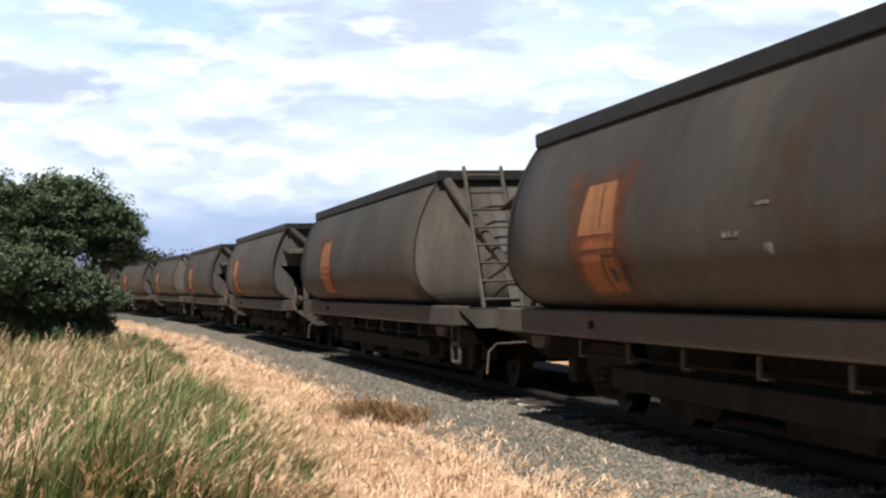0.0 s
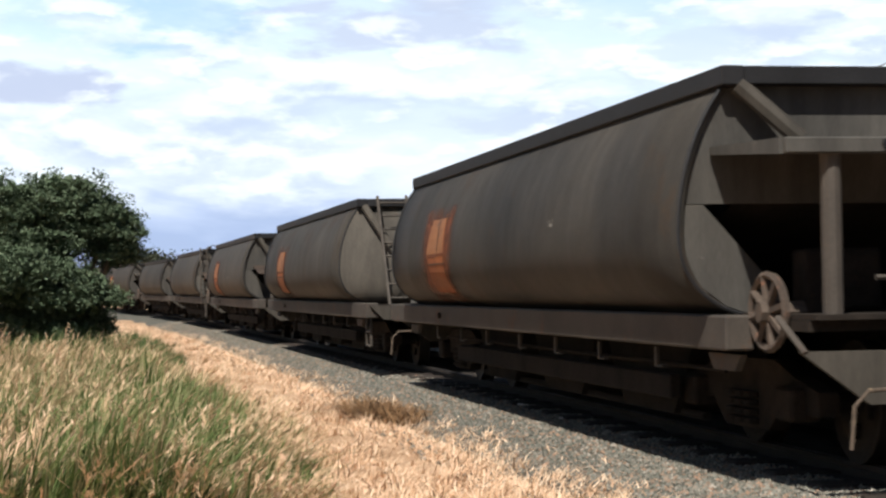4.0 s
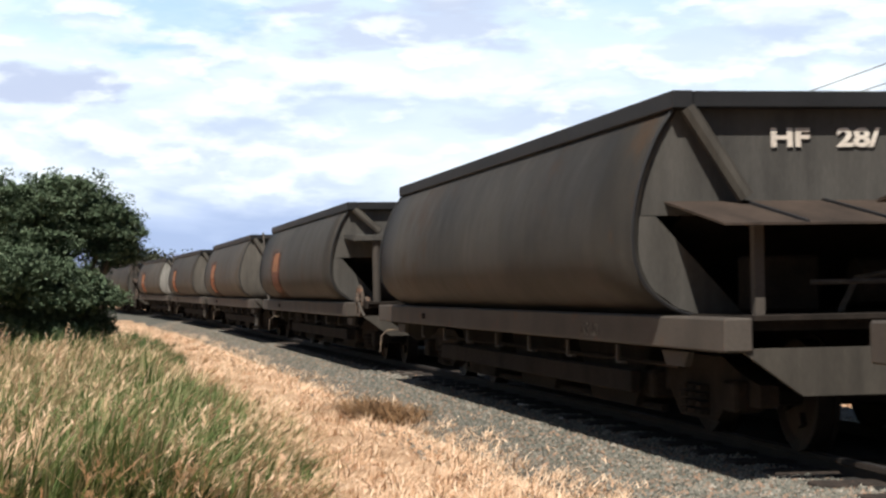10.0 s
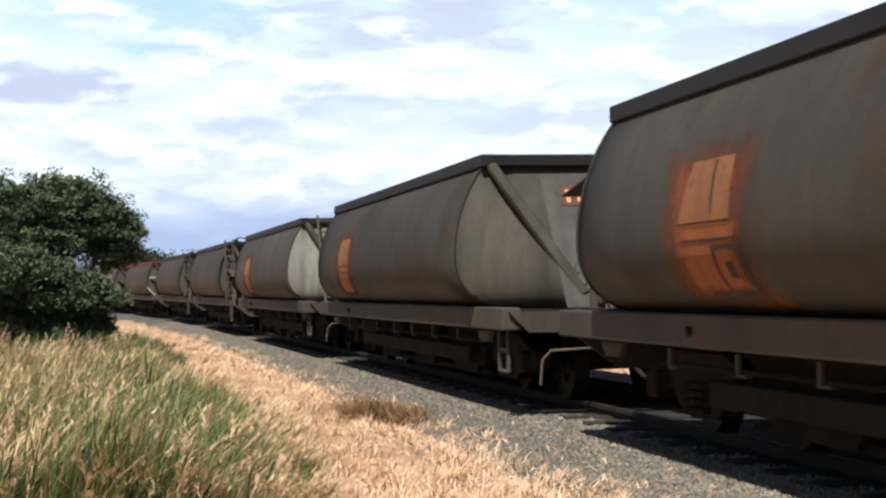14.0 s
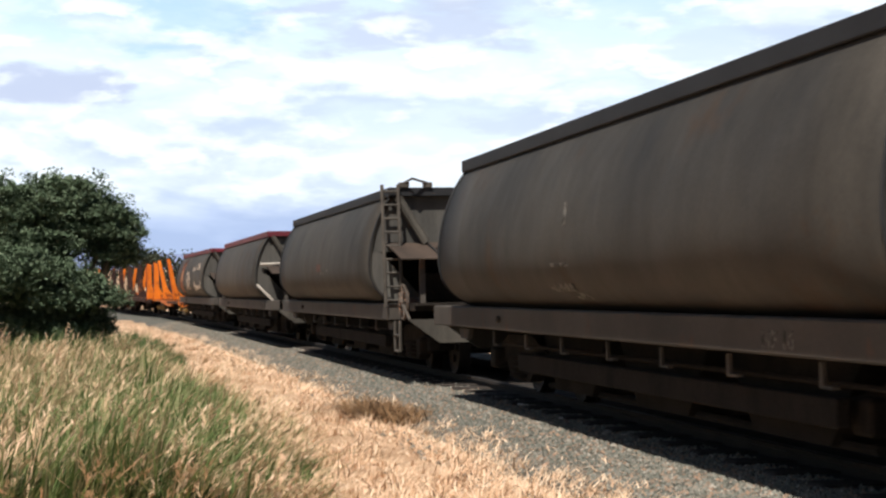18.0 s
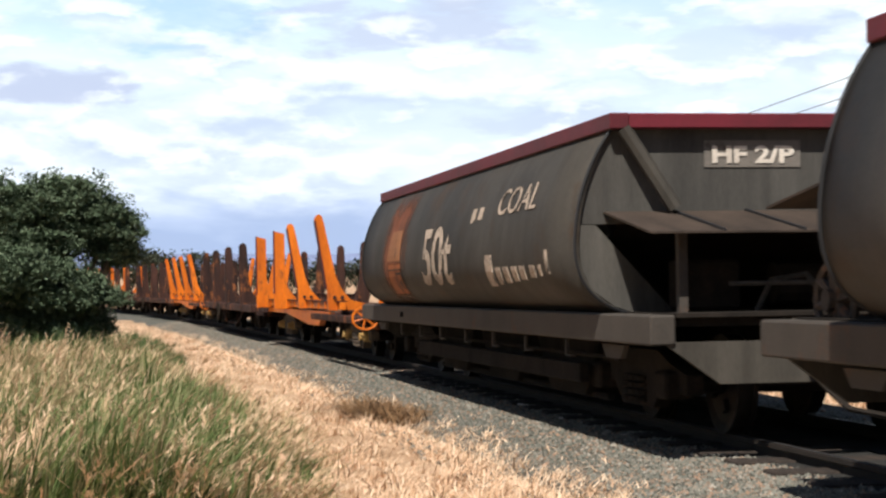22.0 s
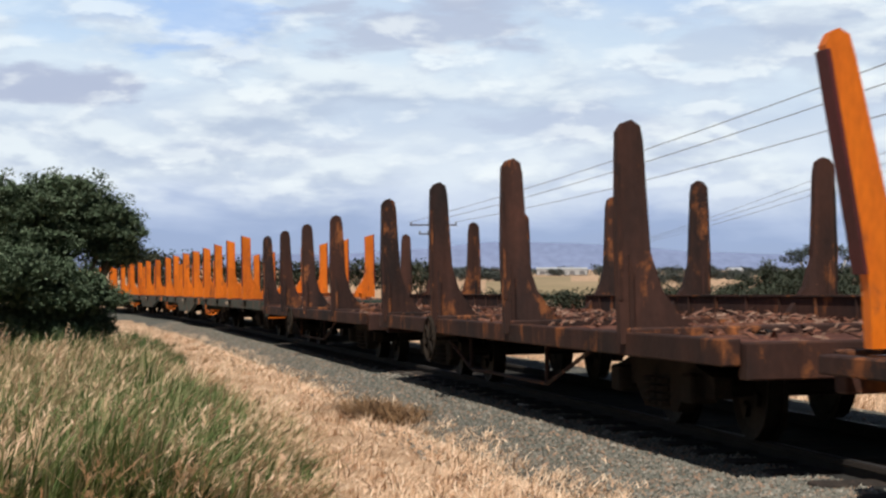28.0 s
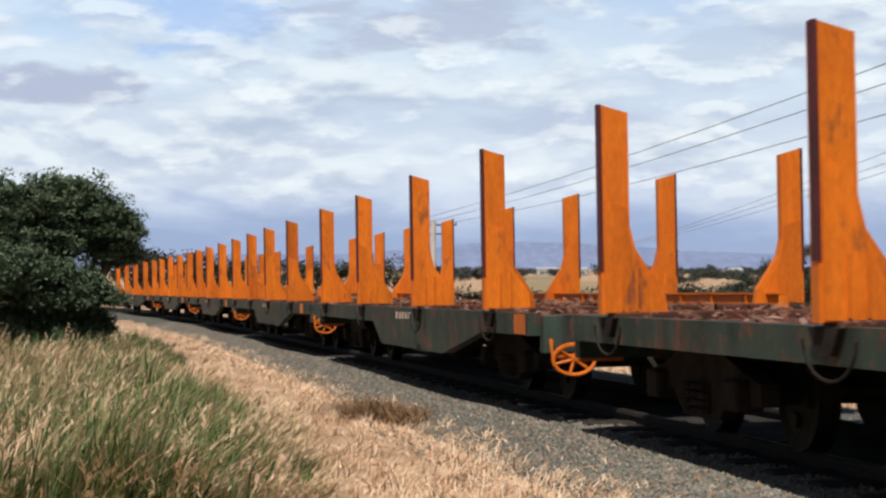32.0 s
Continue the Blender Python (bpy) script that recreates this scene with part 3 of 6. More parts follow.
def hopper_end(w, d, kind, wheel):
    """One end: 'plain' has a full end sheet and hatch, the others a sheltered brake platform under a roof at their height."""
    a, b = (HALF_BODY if d > 0 else REAR_BODY) - 0.02, HALF_SILL
    sheet, wing = ("pale_end", "pale_end") if kind == "pale" else ("hopper_end", "wing")
    kind = "plain" if kind == "pale" else kind
    h = bmesh.new()
    if kind == "plain":
        prism(h, [(-1.48, 0.845), (1.48, 0.845), (1.30, 0.66), (-1.30, 0.66)], "x", d * (b + 0.004), d * (b + 0.05))
    else:
        prism(h, [(-1.44, 0.70), (1.44, 0.70), (1.06, 0.42), (-1.06, 0.42)], "x", d * (b - 0.06), d * (b - 0.02))
    part("end_sill", h, "wing", w, "dusty tapered end plate")
    for y in (-1.0, -0.5, 0.5, 1.0) if kind == "plain" else ():
        r = bmesh.new()
        rod(r, (d * (b + 0.045), y, 0.77), (d * (b + 0.075), y, 0.77), 0.022, 6)
        part("bolt", r, "bogie", w)
    coupler(w, d * b, d, 1.0)
    if kind == "plain":
        run, z0, z1 = b - 0.15 - a, 2.2, 0.87
        def px(z):
            return a + run * (z0 - z) / (z0 - z1)
        e = bmesh.new()
        prism(e, [(d * a, z0), (d * (a - 0.04), z0), (d * (px(z1) - 0.04), z1), (d * px(z1), z1)], "y", -0.9, 0.9)
        part("end_sheet", e, sheet, w, "dusty sloping end sheet")
        for side in (-1, 1):
            g = bmesh.new()
            rim_pts = [(y, min(z, z0)) for y, z in SIDE]
            o = [g.verts.new((d * (HALF_BODY + 0.004), side * y, z)) for y, z in rim_pts]
            i = [g.verts.new((d * px(max(z, z1)), side * 0.9, max(z, z1))) for y, z in rim_pts]
            for k in range(len(o) - 1):
                g.faces.new((o[k], o[k + 1], i[k + 1], i[k]))
            bmesh.ops.recalc_face_normals(g, faces=g.faces[:])
            part("end_wing", g, wing, w, smooth=True)
        hh = bmesh.new()
        n = 20
        rim_pts = [(-0.50 + 0.26 * math.cos(2 * math.pi * i / n), 1.18 + 0.2 * math.sin(2 * math.pi * i / n)) for i in range(n)]
        lo = [hh.verts.new((d * (px(z) + 0.002), y, z)) for y, z in rim_pts]
        hi = [hh.verts.new((d * (px(z) + 0.02), y, z)) for y, z in rim_pts]
        hh.faces.new(hi)
        for i in range(n):
            hh.faces.new((lo[i], lo[(i + 1) % n], hi[(i + 1) % n], hi[i]))
        bmesh.ops.recalc_face_normals(hh, faces=hh.faces[:])
        hatch = part("hatch", hh, "hopper_end", w, "round bolted inspection hatch")
        for i in range(10):
            an = 2 * math.pi * i / 10
            k = bmesh.new()
            y, z = -0.50 + 0.235 * math.cos(an), 1.18 + 0.18 * math.sin(an)
            rod(k, (d * (px(z) + 0.016), y, z), (d * (px(z) + 0.034), y, z), 0.012, 6)
            part("bolt", k, "dark", hatch)
        rg = bmesh.new()
        pipe(rg, [(d * (px(z) + 0.018), y, z) for y, z in rim_pts + rim_pts[:1]], 0.005, 4)
        part("gasket", rg, "wing", hatch)
        vb = bmesh.new()
        rod(vb, (d * (a + 0.15), -0.36, 2.17), (d * (px(1.57) + 0.05), -0.44, 1.57), 0.036, 8)
        part("stiffener", vb, "hopper_end", w)
    else:
        e = bmesh.new()
        out = [(1.40, 2.22), (1.53, 2.02), (1.64, 1.74), (1.68, 1.52)]
        prism(e, [(-y, z) for y, z in out] + [(y, z) for y, z in out[::-1]], "x", *span(d * (a - 0.06), d * (a - 0.005)))
        part("end_panel", e, "hopper_end", w, "dusty upper end panel")
        s = bmesh.new()
        prism(s, [(d * (a - 0.07), 1.52), (d * (a - 0.14), 1.52), (d * (a - 2.0), 0.87), (d * (a - 1.9), 0.87)], "y", -1.36, 1.36)
        part("slope_sheet", s, "dark", w)
        for side in (-1, 1):
            g = bmesh.new()
            prism(g, [(side * 1.665, 1.515), (side * 1.56, 1.515), (side * 0.98, 0.87), (side * 1.25, 0.87), (side * 1.43, 0.93), (side * 1.59, 1.05), (side * 1.68, 1.23), (side * 1.69, 1.4)], "x", *span(d * (a - 0.03), d * (a + 0.005)))
            part("wing_plate", g, "hopper_end", w, "flat lower end wing")
            q = bmesh.new()
            if kind == "beam":
                rod(q, (d * (b - 0.1), side * 1.22, 0.86), (d * (b - 0.1), side * 1.22, 1.79), 0.055, 10)
            else:
                zp = {"high": 1.8, "low": 1.52, "low_wheel": 1.52, "flat": 1.45}.get(kind, 1.43 if wheel else 1.46)
                box(q, *span(d * (b - 0.38), d * (b - 0.31)), side * 1.2 - 0.03, side * 1.2 + 0.03, 0.86, zp)
            part("post", q, "sill", w)
            st = bmesh.new()
            pipe(st, [(d * (b - 0.3), side * 1.45, 0.875), (d * (b - 0.02), side * 1.41, 0.69)], 0.018, 6)
            part("corner_stay", st, "sill", w)
        # the canopies over the handwheels droop, the others lie nearly flat
        zi, zo = {"beam": (1.84, 1.80), "high": (1.93, 1.76), "low": (1.64, 1.49), "low_wheel": (1.64, 1.49), "flat": (1.5, 1.42)}.get(kind, (1.63, 1.42) if wheel else (1.61, 1.43))
        r = bmesh.new()
        if kind == "high":
            # a second pair of stanchions carries the high roof at the body
            for side in (-1, 1):
                q = bmesh.new()
                box(q, *span(d * (b - 0.14), d * (b - 0.09)), side * 1.28 - 0.025, side * 1.28 + 0.025, 0.89, zo - 0.01)
                part("stanchion", q, "sill", w)
            q = bmesh.new()
            rod(q, (d * (b - 0.115), -1.25, 1.08), (d * (b - 0.115), 1.25, 1.08), 0.018)
            part("guard_rail", q, "ladder", w)
        prism(r, [(d * (a + 0.0), zi), (d * (b - 0.05), zo), (d * (b - 0.05), zo - 0.014), (d * (a + 0.0), zi - 0.014)], "y", -1.5, 1.5)
        can = part("canopy", r, "canopy_pale" if wheel and d > 0 else "canopy", w, "dusty sheet-metal canopy over the brake platform")
        for y in () if kind == "beam" else (-1.0, -0.45, 0.1, 0.65, 1.2):
            k = bmesh.new()
            prism(k, [(d * (a + 0.02), zi + 0.013), (d * (b - 0.05), zo + 0.015), (d * (b - 0.05), zo - 0.002), (d * (a + 0.02), zi - 0.004)], "y", y - 0.012, y + 0.012)
            part("seam", k, "coaming", can)
        if kind == "beam":
            # a deep fascia of channel steel round the flat roof
            k = bmesh.new()
            box(k, *span(d * (b - 0.05), d * (b + 0.0)), -1.5, 1.5, 1.725, 1.81, 0.008)
            part("fascia", k, "hopper_end", can)
            for side in (-1, 1):
                k = bmesh.new()
                prism(k, [(d * (a + 0.02), 1.845), (d * (b - 0.051), 1.81), (d * (b - 0.051), 1.725), (d * (a + 0.02), 1.80)], "y", side * 1.5 - 0.02, side * 1.5 + 0.02)
                part("fascia", k, "hopper_end", can)
            for y in (-0.95, -0.75, 0.75, 0.95):
                k = bmesh.new()
                rod(k, (d * (b - 0.0), y, 1.775), (d * (b + 0.02), y, 1.775), 0.026, 8)
                part("bolt", k, "coaming", can)
        f = bmesh.new()
        box(f, *span(d * (a - 1.9), d * (b - 0.01)), -1.35, 1.35, 0.862, 0.89)
        part("platform", f, "dark", w)
        c = bmesh.new()
        rod(c, (d * (a + 0.25), -0.35, 1.08), (d * (a + 0.25), 0.45, 1.08), 0.15, 12)
        rod(c, (d * (a + 0.25), 0.45, 1.08), (d * (a + 0.25), 0.7, 1.08), 0.04, 8)
        part("brake_cylinder", c, "bogie", w)
        cx, cy = d * (a + 0.55), -1.38
        if wheel:
            zc = 0.9
            if d < 0:
                cx, cy, zc = d * (b - 0.3), -1.22, 0.98
            hw = bmesh.new()
            ring(hw, (cx, cy, zc), 0.26, 0.024, "y", 0.78, 20)
            rim_part = part("handwheel", hw, "wheel_pale", w, "spoked brake handwheel")
            hub = bmesh.new()
            rod(hub, (cx, cy - 0.06, zc), (cx, cy + 0.3, zc), 0.06, 8)
            part("hub", hub, "wheel_pale", rim_part)
            for i in range(8):
                an = math.pi / 4 * i + 0.2
                sp = bmesh.new()
                rod(sp, (cx + 0.04 * math.cos(an), cy, zc + 0.03 * math.sin(an)), (cx + 0.255 * math.cos(an), cy, zc + 0.2 * math.sin(an)), 0.026, 5)
                part("spoke", sp, "wheel_pale", rim_part)
            ch = bmesh.new()
            box(ch, cx - 0.06, cx + 0.06, cy + 0.2, cy + 0.3, 0.89, 1.22)
            part("wheel_stand", ch, "bogie", w)
        rl = bmesh.new()
        rod(rl, (d * (b - 0.35), -0.87, 1.08), (d * (b - 0.35), 0.87, 1.08), 0.018)
        part("guard_rail", rl, "ladder", w)
        rl = bmesh.new()
        pipe(rl, [(d * (a + 0.6), -0.6, 0.89), (d * (a + 0.62), -0.5, 1.1), (d * (a + 0.75), -0.3, 1.14), (d * (a + 0.85), -0.15, 0.89)], 0.022)
        part("brake_pipe", rl, "ladder", w)
        bx = bmesh.new()
        box(bx, *span(d * (a + 0.05), d * (a + 0.3)), -1.05, -0.6, 0.9, 1.25, 0.02)
        part("valve_box", bx, "bogie", w)
    if d > 0 and kind in ("plain", "beam"):
        lv = bmesh.new()
        pipe(lv, [(b + 0.1, -1.22, 0.2), (b + 0.1, -1.2, 0.42), (b + 0.1, -1.12, 0.5), (b + 0.1, -0.62, 0.52), (b + 0.22, -0.45, 0.44), (b + 0.55, -0.3, 0.33), (b + 1.0, -0.25, 0.32)], 0.011, 6)
        part("uncoupling_lever", lv, "bogie_dusty", w, "bent uncoupling lever")
    for side in (-1, 1):
        g = bmesh.new()
        lo = (d * (a + 0.16), side * 1.02, 1.88 if kind in ("beam", "high") else 1.62) if kind != "plain" else (d * (a + 0.9), side * 0.70, 0.98)
        rod(g, (d * (a + 0.07), side * 1.36, 2.2), lo, 0.055, 8)
        part("diagonal_strut", g, "wing", w)


def ladder(w, d, y, width, x_top, x_bot, z_top, z_bot, rungs):
    ld = bmesh.new()
    for yy in (y - width / 2, y + width / 2):
        rod(ld, (d * x_bot, yy, z_bot), (d * x_top, yy, z_top), 0.022)
    lad = part("ladder", ld, "ladder", w, "steel end ladder")
    for i in range(rungs):
        k = (i + 0.5) / rungs
        r = bmesh.new()
        x, z = x_bot + (x_top - x_bot) * k, z_bot + (z_top - z_bot) * k
        rod(r, (d * x, y - width / 2, z), (d * x, y + width / 2, z), 0.016)
        part("rung", r, "ladder", lad)
    return lad


def side_hoop(w, d):
    b = bmesh.new()
    x = HALF_BODY
    pipe(b, [(d * (x + 0.08), -1.28, 2.3), (d * (x + 0.08), -1.28, 2.36), (d * (x + 0.22), -1.2, 2.41), (d * (x + 0.1), -0.98, 2.36)], 0.016)
    box(b, min(d * (x + 0.0), d * (x + 0.12)), max(d * (x + 0.0), d * (x + 0.12)), -1.34, -1.22, 2.31, 2.37)
    box(b, min(d * (x + 0.0), d * (x + 0.12)), max(d * (x + 0.0), d * (x + 0.12)), -1.03, -0.93, 2.31, 2.37)
    part("grab_hoop", b, "ladder", w)


def step_iron(w, x):
    b = bmesh.new()
    for xx in (x - 0.18, x + 0.18):
        rod(b, (xx, -1.44, 0.68), (xx, -1.44, 0.31), 0.02)
    rod(b, (x - 0.18, -1.44, 0.31), (x + 0.18, -1.44, 0.31), 0.02)
    rod(b, (x - 0.18, -1.44, 0.5), (x + 0.18, -1.44, 0.5), 0.02)
    part("step_iron", b, "ladder", w)


def text_mesh(body, size, align="CENTER", bold=0.0):
    cu = bpy.data.curves.new("lettering", "FONT")
    cu.body, cu.size, cu.align_x = body, size, align
    cu.extrude, cu.offset = 0.0012, bold
    ob = bpy.data.objects.new("lettering", cu)
    scene.collection.objects.link(ob)
    me = bpy.data.meshes.new_from_object(ob)
    bpy.data.objects.remove(ob)
    bpy.data.curves.remove(cu)
    return me


def end_text(w, body, kind, y, z, plate, ink="lettering"):
    """Wagon number on the upper end panel, on its painted plate."""
    x = HALF_BODY - 0.022 if kind not in ("plain", "pale") else HALF_BODY - 0.016 + 1.02 * (2.2 - z) / 1.33
    lean = 0.0 if kind != "plain" else 0.76
    me = text_mesh(body, 0.165, "LEFT", 0.006)
    me.materials.clear()
    me.materials.append(M[ink])
    wide = max(v.co.x for v in me.vertices) * 1.35
    if plate:
        p = bmesh.new()
        prism(p, [(x - 0.002 + lean * 0.035, z - 0.035), (x + 0.006 + lean * 0.035, z - 0.035), (x + 0.006 - lean * 0.16, z + 0.16), (x - 0.002 - lean * 0.16, z + 0.16)], "y", y - 0.05, y + wide + 0.05)
        part("number_band", p, plate, w)
    ob = new("wagon_number", me)
    ob.parent = w
    # letters face forwards and read from the camera's side to the far side
    for v in me.vertices:
        v.co = Vector((x + 0.012 + v.co.z - lean * v.co.y, y + v.co.x * 1.35, z + v.co.y))
    return ob


def side_panel(w, name, x0, x1, z0, z1, mat, off=0.006, label="", slant=0.0):
    """A painted panel that follows the barrel of the camera's side."""
    b = bmesh.new()
    zs = sorted({z0, z1, *[z for _, z in SIDE if z0 < z < z1]})
    def lean(x, z):
        # the rear edge leans forwards towards the top
        return x + slant * (z - z0) / (z1 - z0) if x == x0 else x
    rows = [[b.verts.new((lean(x, z), -side_y(z) - off, z)) for x in (x0, x1)] for z in zs]
    back = [[b.verts.new((lean(x, z), -side_y(z) + 0.002, z)) for x in (x0, x1)] for z in zs]
    for i in range(len(zs) - 1):
        b.faces.new((rows[i][0], rows[i][1], rows[i + 1][1], rows[i + 1][0]))
        for j in (0, 1):
            b.faces.new((rows[i][j], rows[i + 1][j], back[i + 1][j], back[i][j]))
    b.faces.new((rows[0][0], back[0][0], back[0][1], rows[0][1]))
    b.faces.new((rows[-1][0], back[-1][0], back[-1][1], rows[-1][1]))
    bmesh.ops.recalc_face_normals(b, faces=b.faces[:])
    return part(name, b, mat, w, label)


def side_text(w, body, x, z, size, stretch=1.0, slant=0.0, bold=0.0):
    """Lettering bent onto the camera's side of the barrel; it reads towards the front."""
    me = text_mesh(body, size, "CENTER", bold)
    me.materials.clear()
    me.materials.append(M["lettering"])
    for v in me.vertices:
        zz = z + v.co.y
        v.co = Vector((x + v.co.x * stretch + slant * v.co.y, -side_y(zz) - 0.008 - v.co.z, zz))
    ob = new("side_lettering", me)
    ob.parent = w
    return ob


def badge(w, x, z):
    """A painted square ring with a round middle on the orange panel."""
    for x0, x1, z0, z1 in ((x - 0.24, x + 0.24, z + 0.11, z + 0.135), (x - 0.24, x + 0.24, z - 0.135, z - 0.11), (x - 0.24, x - 0.19, z - 0.109, z + 0.109), (x + 0.19, x + 0.24, z - 0.109, z + 0.109), (x - 0.07, x + 0.07, z - 0.05, z + 0.05)):
        side_panel(w, "badge_bar", x0, x1, z0, z1, "patch_line", 0.011)


def marks(w, n):
    """Chalk, scraped paint and stains on single wagons: x, z, width, height of each."""
    rows = {-8: [(-1.6, 1.13, 0.9, 0.012), (-0.6, 1.115, 1.3, 0.012), (0.9, 1.12, 0.5, 0.01)], -9: [(0.2, 1.3, 0.25, 0.03), (0.6, 1.45, 0.3, 0.02), (0.8, 1.2, 0.12, 0.06)], 0: [(3.2, 1.42, 0.09, 0.07)], 3: [(-0.2, 1.5, 0.07, 0.16), (-0.6, 1.2, 0.5, 0.03), (-0.9, 1.02, 0.7, 0.06), (-0.4, 0.96, 0.4, 0.05)],
            5: [(4.25, 1.46, 0.2, 0.035), (4.25, 1.5, 0.04, 0.09), (4.41, 1.5, 0.04, 0.09)], 4: [(0.6, 1.28, 0.18, 0.04), (1.1, 1.33, 0.3, 0.025)], -4: [(1.0, 1.35, 0.2, 0.03), (1.4, 1.36, 0.12, 0.03)], -6: [(2.2, 1.5, 0.12, 0.05)]}
    for x, z, wide, high in rows.get(n, ()):
        side_panel(w, "chalk_mark", x, x + wide, z, z + high, "chalk", 0.004, "rubbed pale chalk mark")
    if n in (5, 3, -2):
        me = text_mesh({5: "HF 1/G", 3: "HF 16", -2: "HF 28"}[n], 0.13, "CENTER", 0.004)
        me.materials.clear()
        me.materials.append(M["chalk"])
        for v in me.vertices:
            v.co = Vector(((5.1 if n == 5 else 3.6) + v.co.x * 1.5, -1.532 - v.co.z, 0.72 + v.co.y))
        ob = new("sill_lettering", me)
        ob.parent = w
    if n == 5:
        # pale replacement struts at the front end
        b = bmesh.new()
        rod(b, (5.38, -1.69, 1.2), (6.0, -1.44, 0.875), 0.026, 6)
        part("wing_strut", b, "chalk_pale", w, "pale unpainted strut")
        b = bmesh.new()
        rod(b, (5.4, -1.62, 1.62), (5.55, -1.2, 1.63), 0.04, 6)
        part("roof_bracket", b, "chalk_pale", w, "pale bare bracket")
    if n == 4:
        side_panel(w, "red_mark", 0.12, 0.55, 1.335, 1.445, "plate_red", 0.004, "small faded red paint mark")
    # a lashing eye on the sill
    b = bmesh.new()
    rod(b, (-3.2, -1.53, 0.78), (-3.2, -1.56, 0.78), 0.03, 8)
    part("lashing_eye", b, "dark", w)


HOPPERS = []
FIRST_HOPPER, HOPPER_PITCH = -0.25, 12.52
# n, front end, rim, end number, plate, orange panel (0 none, 1 patch, 2 with badge), ladder kind
TABLE = [
    (-9, "canopy", "coaming", "", "", 2, ""), (-8, "plain", "coaming", "HF 6", "plate_red", 1, "end"), (-7, "beam", "coaming", "", "", 1, ""),
    (-6, "beam", "coaming", "", "", 1, ""), (-5, "plain", "coaming", "", "", 1, "end"), (-4, "canopy", "coaming", "HF   1", "plate_red", 2, ""),
    (-3, "canopy", "coaming", "HF 19/", "plate_red", 0, "side"), (-2, "canopy", "coaming", "HF   28/", "", 0, ""), (-1, "beam", "coaming", "", "", 3, ""),
    (0, "plain", "coaming", "HF   40/C", "plate_red", 2, "end"), (1, "plain", "coaming", "HF", "plate_red", 1, ""), (2, "pale", "coaming", "", "", 1, "end"),
    (3, "canopy", "coaming", "HF 16/", "plate_red", 0, "side"), (4, "canopy", "coaming", "HF 20/N", "plate_red", 0, "side"), (5, "canopy", "coaming_red", "HF 1/G", "plate_red", 0, ""),
    (6, "canopy", "coaming_red", "HF 2/P", "band_grey", 2, ""),
]


